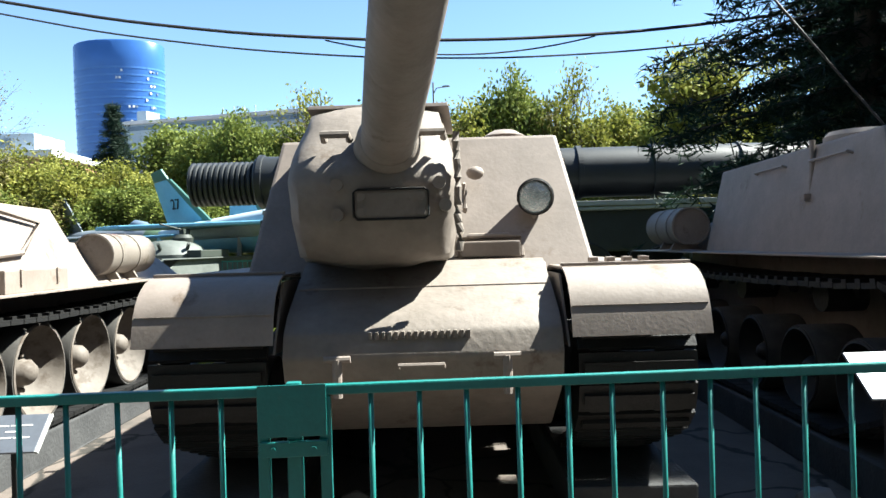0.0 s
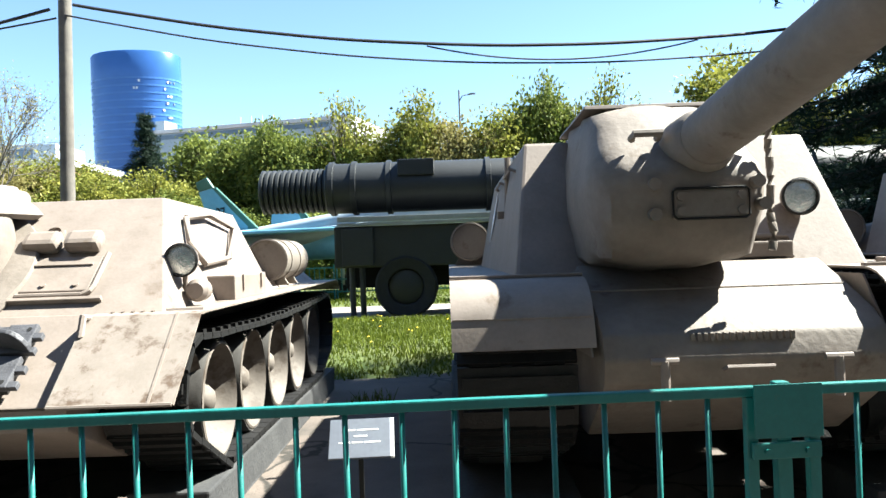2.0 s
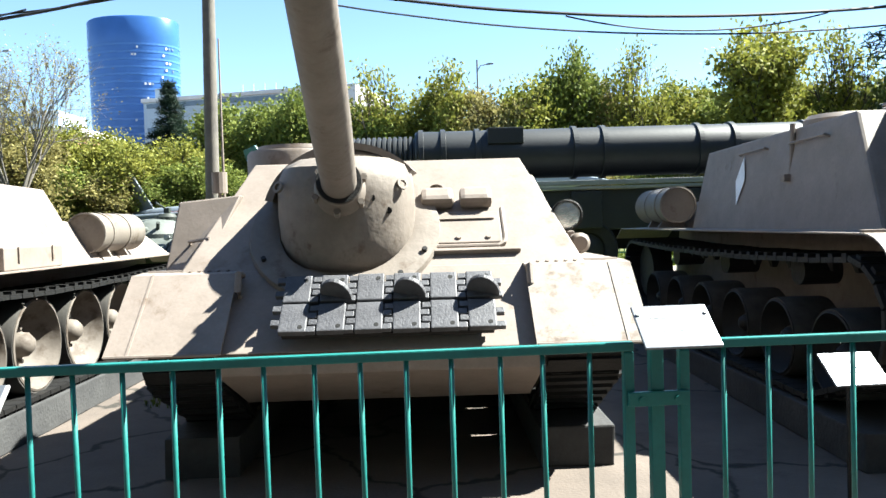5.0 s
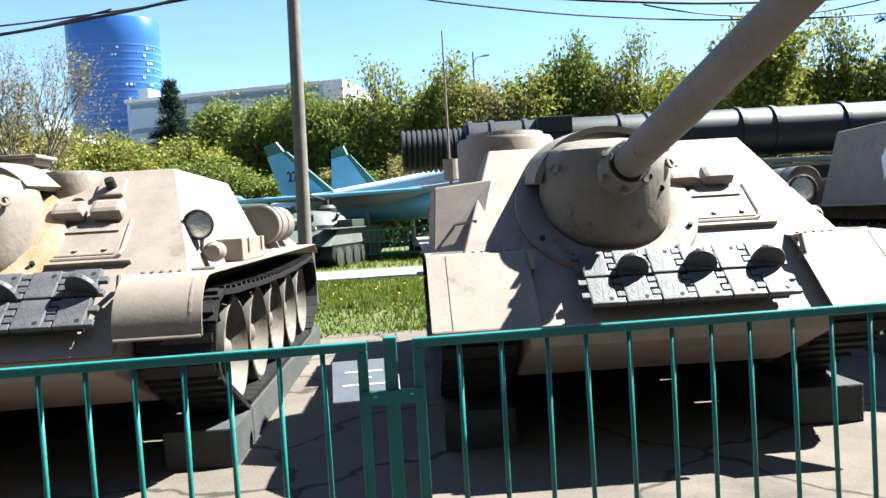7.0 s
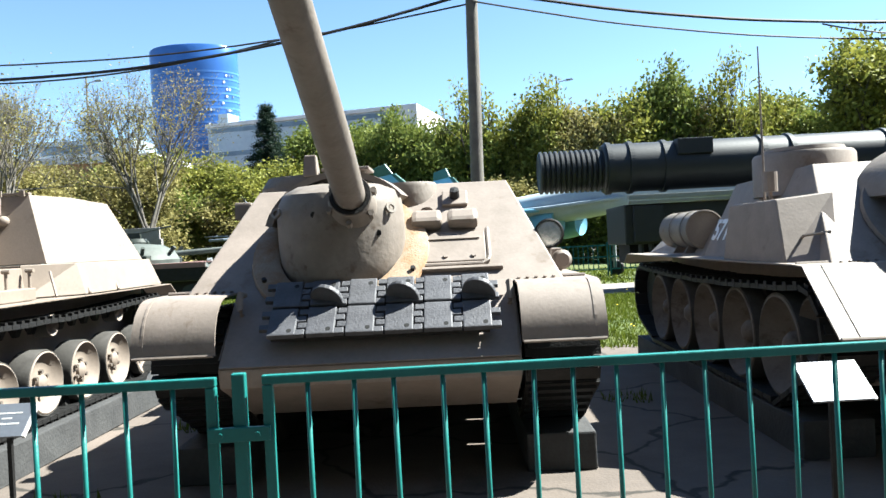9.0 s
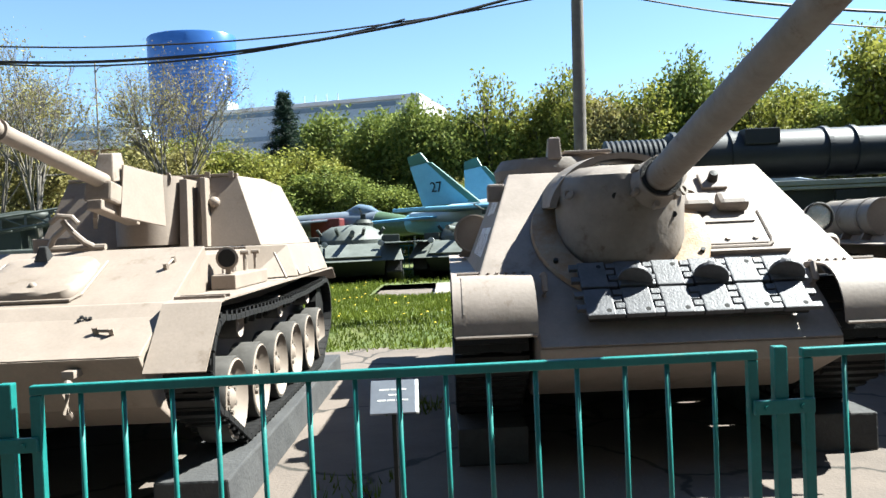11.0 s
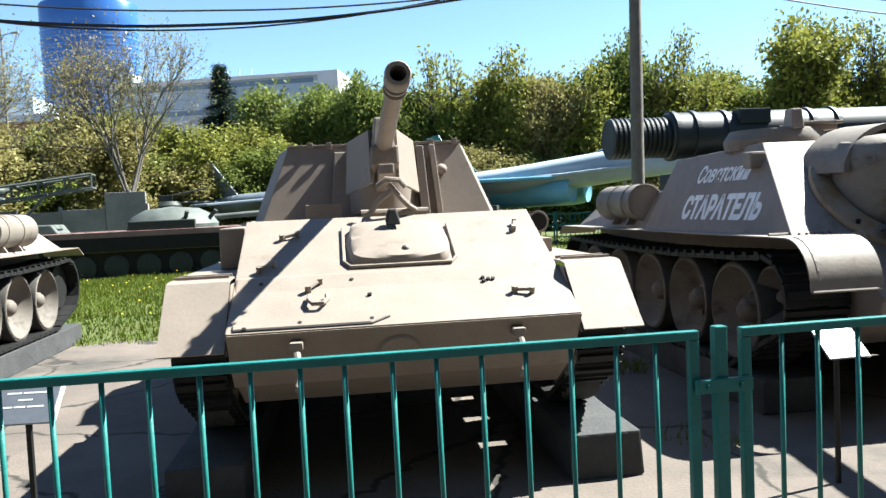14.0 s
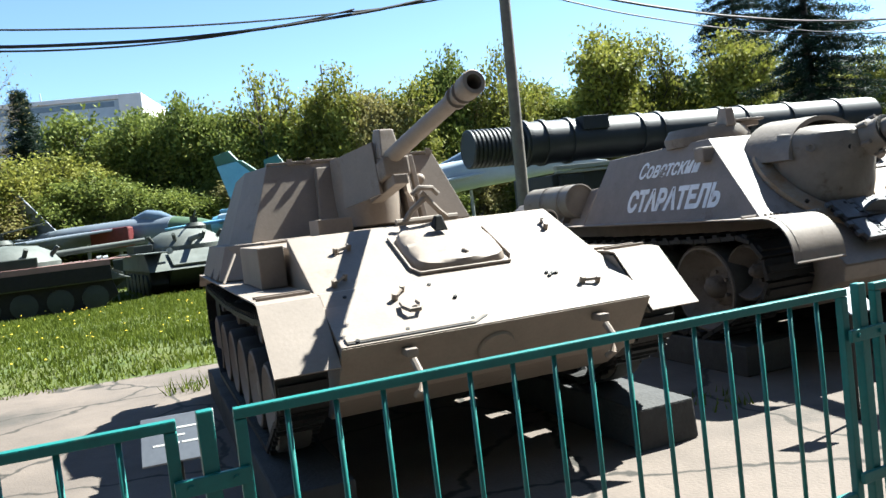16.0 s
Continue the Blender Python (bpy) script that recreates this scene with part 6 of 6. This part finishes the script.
# ---- far tanks ----
def far_tank(m, label, deck, side, gun_len, skirt=None):
    t = thing("tank", m, label, "tank", "tanks across the path")
    part("hull", hull([(-1.6, 0, 0.75), (1.6, 0, 0.75), (1.6, 6.2, 0.75), (-1.6, 6.2, 0.75)], [(-1.55, 1.1, 1.28), (1.55, 1.1, 1.28), (1.55, 6.2, 1.28), (-1.55, 6.2, 1.28)], 0.03), deck, t)
    part("lower_hull", hull([(-1.0, 0.7, 0.25), (1.0, 0.7, 0.25), (1.0, 5.9, 0.25), (-1.0, 5.9, 0.25)], [(-1.0, 0.0, 0.749), (1.0, 0.0, 0.749), (1.0, 6.2, 0.749), (-1.0, 6.2, 0.749)], 0.02), side, t)
    turret = part("turret", lathe([(0, 0), (1.2, 0), (1.22, 0.15), (1.05, 0.42), (0.7, 0.62), (0, 0.70)], scaled(0, 2.9, 1.285, 1.0, 1.1, 1.0), 28), deck, t, smooth=True)
    part("cupola", lathe([(0, 0), (0.34, 0), (0.36, 0.16), (0.25, 0.28), (0, 0.3)], pose(0.45, 3.0, 1.86), 20), side, turret, smooth=True)
    part("machine_gun", join(rod((0.45, 3.2, 2.28), (0.30, 1.9, 2.5), 0.03, n=6), box(0.36, 2.9, 2.16, 0.54, 3.3, 2.34, 0.01)), side, turret)
    for k in range(4):
        a = radians(200 + k * 45)
        part("smoke_tube", rod((1.1 * math.cos(a), 2.9 + 1.2 * math.sin(a), 1.62), (1.25 * math.cos(a), 2.9 + 1.4 * math.sin(a), 1.82), 0.06, n=8), side, turret)
    part("gun_barrel", rod((0, 1.8, 1.6), (0, 1.8 - gun_len, 1.6 + gun_len * 0.05), 0.09, 0.075, 12), deck, turret, smooth=True)
    for s in (-1, 1):
        part("track", prism([(0.35, 0.35), (0.9, 0.0), (5.4, 0.0), (6.0, 0.4), (5.9, 0.85), (0.5, 0.85)], s * 1.04, s * 1.56, 0.05), STEEL, t)
        part("fender", box(s * 1.02, -0.05, 1.284, s * 1.72, 6.3, 1.32, 0.01), skirt or deck, t, "faded red fender" if skirt else "")
        part("storage_box", box(s * 1.10, 2.2, 1.322, s * 1.66, 4.0, 1.58, 0.03), side, t)
        for k in range(6):
            part("wheel", lathe([(0, -0.05), (0.33, -0.05), (0.33, 0.05), (0.1, 0.08), (0, 0.08)], pose(s * 1.565, 0.95 + k * 0.85, 0.34, 0, 90 * s, 0), 16), GREEN_ARM, t)
        part("headlight", lathe([(0, -0.08), (0.09, -0.08), (0.1, 0.05), (0, 0.06)], pose(s * 0.9, 0.5, 1.32, 90, 0, 0), 12), PALE, t)
        if skirt:
            part("side_skirt", box(s * 1.722, 0.5, 0.78, s * 1.745, 6.0, 1.16, 0.004), STEEL, t, "dark rubber side skirt")
            part("skirt_strip", box(s * 1.722, 0.5, 1.163, s * 1.750, 6.0, 1.315, 0.004), skirt, t, "faded red strip above the skirt")
    part("glacis_rib", prism([(0.15, 0.84), (0.95, 1.24), (0.95, 1.30), (0.1, 0.9)], -0.9, 0.9, 0.004), deck, t)
    return t


far_tank(pose(-13.6, 23.6, 0.16, 0, 0, 8), "dark grey-green tank with a domed turret", GREY_ARM, GREEN_ARM, 1.6)
far_tank(pose(-10.4, 24.4, 0.16, 0, 0, -15), "pale grey-green tank turned a little aside", GREY_ARM, GREEN_ARM, 2.5)
far_tank(pose(-15.9, 23.8, 0.16, 0, 0, 98), "grey-green tank with faded red fenders and a dark skirt", GREY_ARM, GREEN_ARM, 2.5, PINK)

# ---- far railing, wall panels and lattice boom ----
for k in range(9):
    x0 = -13.5 + k * 2.6
    t = thing("far_railing", pose(x0, 27.5, 0.16), "low teal railing across the path", "railing", "far railings")
    for z in (0.25, 0.7, 1.12):
        part("rail", box(0, -0.02, z, 2.55, 0.02, z + 0.045, 0), TEAL, t)
    for j in range(2):
        part("post", box(j * 2.5, -0.03, 0, j * 2.5 + 0.05, 0.03, 1.25, 0), TEAL, t)
    me = bpy.data.meshes.new("picket")
    b = box(-0.015, -0.015, 0.296, 0.015, 0.015, 1.119, 0)
    b.to_mesh(me)
    b.free()
    me.materials.append(TEAL)
    for j in range(12):
        shared("picket", me, pose(0.2 + j * 0.18, 0, 0), t)
panel = thing("green_bin", pose(-15.4, 31, 0.16), "dark green ribbed steel bin", "bin")
part("body", box(-1.0, 0, 0, 1.0, 1.2, 1.15, 0.02), GREEN_ARM, panel)
for k in range(9):
    part("rib", box(-0.95 + k * 0.22, -0.03, 0.05, -0.88 + k * 0.22, -0.001, 1.1, 0), GREEN_ARM, panel)
wall = tagged(new("wall_north"), "weathered pale concrete panel wall", "wall", kind="structure")
for k in range(9):
    part("panel", box(-37.5 + k * 1.75, 33.0, 0, -35.85 + k * 1.75, 33.15, 2.3 + 0.06 * (k % 3) + (0.6 if k == 8 else 0), 0.02), WALLG, wall)
    part("panel_post", box(-35.84 + k * 1.75, 32.95, 0, -35.76 + k * 1.75, 33.2, 2.5, 0.01), WALLG, wall)

boom = thing("launcher_vehicle", pose(-24.6, 24.6, 0.16, 0, 0, 10), "grey-green vehicle carrying a lattice launching boom", "vehicle")
part("body", hull([(-4.5, 0, 0.7), (2.4, 0, 0.7), (2.4, 2.6, 0.7), (-4.5, 2.6, 0.7)], [(-4.3, 0.1, 1.6), (1.8, 0.1, 1.6), (1.8, 2.5, 1.6), (-4.3, 2.5, 1.6)], 0.05), GREY_ARM, boom)
for k in range(4):
    part("wheel", lathe([(0, -0.15), (0.5, -0.15), (0.55, 0), (0.5, 0.15), (0, 0.15)], pose(-3.6 + k * 1.6, -0.05, 0.55, 90, 0, 0), 20), RUBBER, boom)
for yy in (0.5, 1.5):
    for zz in (0.0, 0.45):
        part("boom_chord", rod((-4.0, yy, 1.85 + zz), (3.0, yy, 2.75 + zz), 0.05, n=6), GREY_ARM, boom)
for k in range(10):
    u = k / 9
    x, z = -4.0 + 7.0 * u, 1.85 + 0.9 * u
    part("boom_frame", pipe([(x, 0.5, z), (x, 0.5, z + 0.45), (x, 1.5, z + 0.45), (x, 1.5, z), (x, 0.5, z)], 0.04, 5), GREY_ARM, boom)
    if k:
        part("boom_brace", rod((x, 0.5, z), (x - 0.78, 0.5, z + 0.35), 0.03, n=5), GREY_ARM, boom)
part("rocket", lathe([(0, 0), (0.28, 0), (0.3, 0.1), (0.3, 4.2), (0.2, 4.8), (0, 5.3)], pose(-4.6, 1.0, 2.05, 0, 82, 0), 24), GREEN_ARM, boom, smooth=True)
part("boom_prop", rod((0.8, 0.4, 1.6), (1.7, 0.4, 2.6), 0.05, n=6), GREY_ARM, boom)
shed = thing("shed", pose(-33.5, 30.5, 0), "low dark shed with a pale roof", "shed")
part("wall", box(-4, 0, 0, 5.5, 3, 2.7, 0.02), GREEN_ARM, shed)
part("roof", box(-4.3, -0.4, 2.7, 5.8, 3.2, 3.1, 0.03), PALE, shed)

# ---- loose stones and a dry weed by the beams ----
def rock(x, y, s, seed):
    b = bmesh.new()
    bmesh.ops.create_icosphere(b, subdivisions=2, radius=1)
    for v in b.verts:
        v.co *= 1 + 0.35 * noise.noise(v.co * 1.4 + Vector((seed, 0, 0)))
        v.co.z = max(v.co.z, -0.4)
    o = part("broken_concrete", turned(b, scaled(0, 0, 0.28 * s, s, 0.8 * s, 0.7 * s, 0, 0, seed * 40)), WALLG)
    o.location = (x, y, 0)
    tagged(o, "lump of broken concrete on the asphalt", "stone", "concrete lumps")


for k, (x, y, s) in enumerate(((1.05, 3.75, 0.16), (1.45, 4.1, 0.22), (1.75, 3.8, 0.12), (-0.6, 4.9, 0.1), (2.2, 4.6, 0.14))):
    rock(x, y, s, k + 1)

# ---- grass, dandelions and weeds ----
def blades(name, x0, x1, y0, y1, count, tall, mat, seed, width=0.014, zf=None):
    r = np.random.default_rng(seed)
    px, py = r.uniform(x0, x1, count), r.uniform(y0, y1, count)
    v, f = [], []
    for x, y in zip(px, py):
        if zf and y < lawn_edge(x) + r.uniform(-0.15, 0.25):
            continue
        z = zf(x, y) if zf else 0.0
        patch = 0.6 + 0.8 * max(0, noise.noise(Vector((x * 0.7, y * 0.7, 2))))
        h = tall * r.uniform(0.5, 1.2) * patch
        a = r.uniform(0, 6.28)
        dx, dy = math.cos(a) * width, math.sin(a) * width
        lx, ly = r.normal(0, 0.35, 2) * h
        k = len(v)
        v += [(x - dx, y - dy, z - 0.01), (x + dx, y + dy, z - 0.01), (x + lx, y + ly, z + h)]
        f.append((k, k + 1, k + 2))
    me = bpy.data.meshes.new(name)
    me.from_pydata(v, [], f)
    me.materials.append(mat)
    return new(name, me)


tagged(blades("grass", -27, 6, 10.3, 18.0, 110000, 0.13, GRASS, 3, 0.016, lawn_height), "bright green spring grass with uneven tufts", "grass", kind="stuff")
tagged(blades("grass", -60, 30, 23.2, 34, 40000, 0.2, GRASS, 4, 0.03), "rough grass across the path", "grass", kind="stuff")
bpy.data.objects["grass.001"].location.z = 0.16
tagged(blades("grass", -30, -12.7, 17.8, 23.5, 45000, 0.14, GRASS, 6, 0.02), "rough grass in front of the far tanks", "grass", kind="stuff").location.z = 0.17
r = np.random.default_rng(8)
v, f = [], []
for k in range(260):
    x, y = r.uniform(-26, 2), r.uniform(11.2, 17.8)
    if k > 190:
        x, y = r.uniform(-26, -13), r.uniform(17.8, 23.2)
    z = min(lawn_height(x, y), 0.22) + r.uniform(0.06, 0.14)
    b = len(v)
    for j in range(6):
        v.append((x + 0.022 * math.cos(j * 1.047), y + 0.022 * math.sin(j * 1.047), z))
    v.append((x, y, z + 0.018))
    f += [(b + j, b + (j + 1) % 6, b + 6) for j in range(6)]
me = bpy.data.meshes.new("dandelions")
me.from_pydata(v, [], f)
me.materials.append(DANDELION)
tagged(new("dandelions", me), "yellow dandelions scattered in the lawn", "flowers", kind="stuff")
for k, (x, y, n, h) in enumerate(((1.75, 3.95, 60, 0.16), (-11.0, 6.6, 120, 0.12), (-15.0, 8.9, 60, 0.3), (-11.3, 4.3, 50, 0.14), (-6.9, 7.0, 60, 0.12), (-2.6, 8.8, 80, 0.16))):
    o = blades("weeds", x - 0.25, x + 0.25, y - 0.25, y + 0.25, n, h, GRASS, 20 + k, 0.01)
    tagged(o, "tuft of weeds in an asphalt crack", "weeds", "weed tufts", kind="stuff")
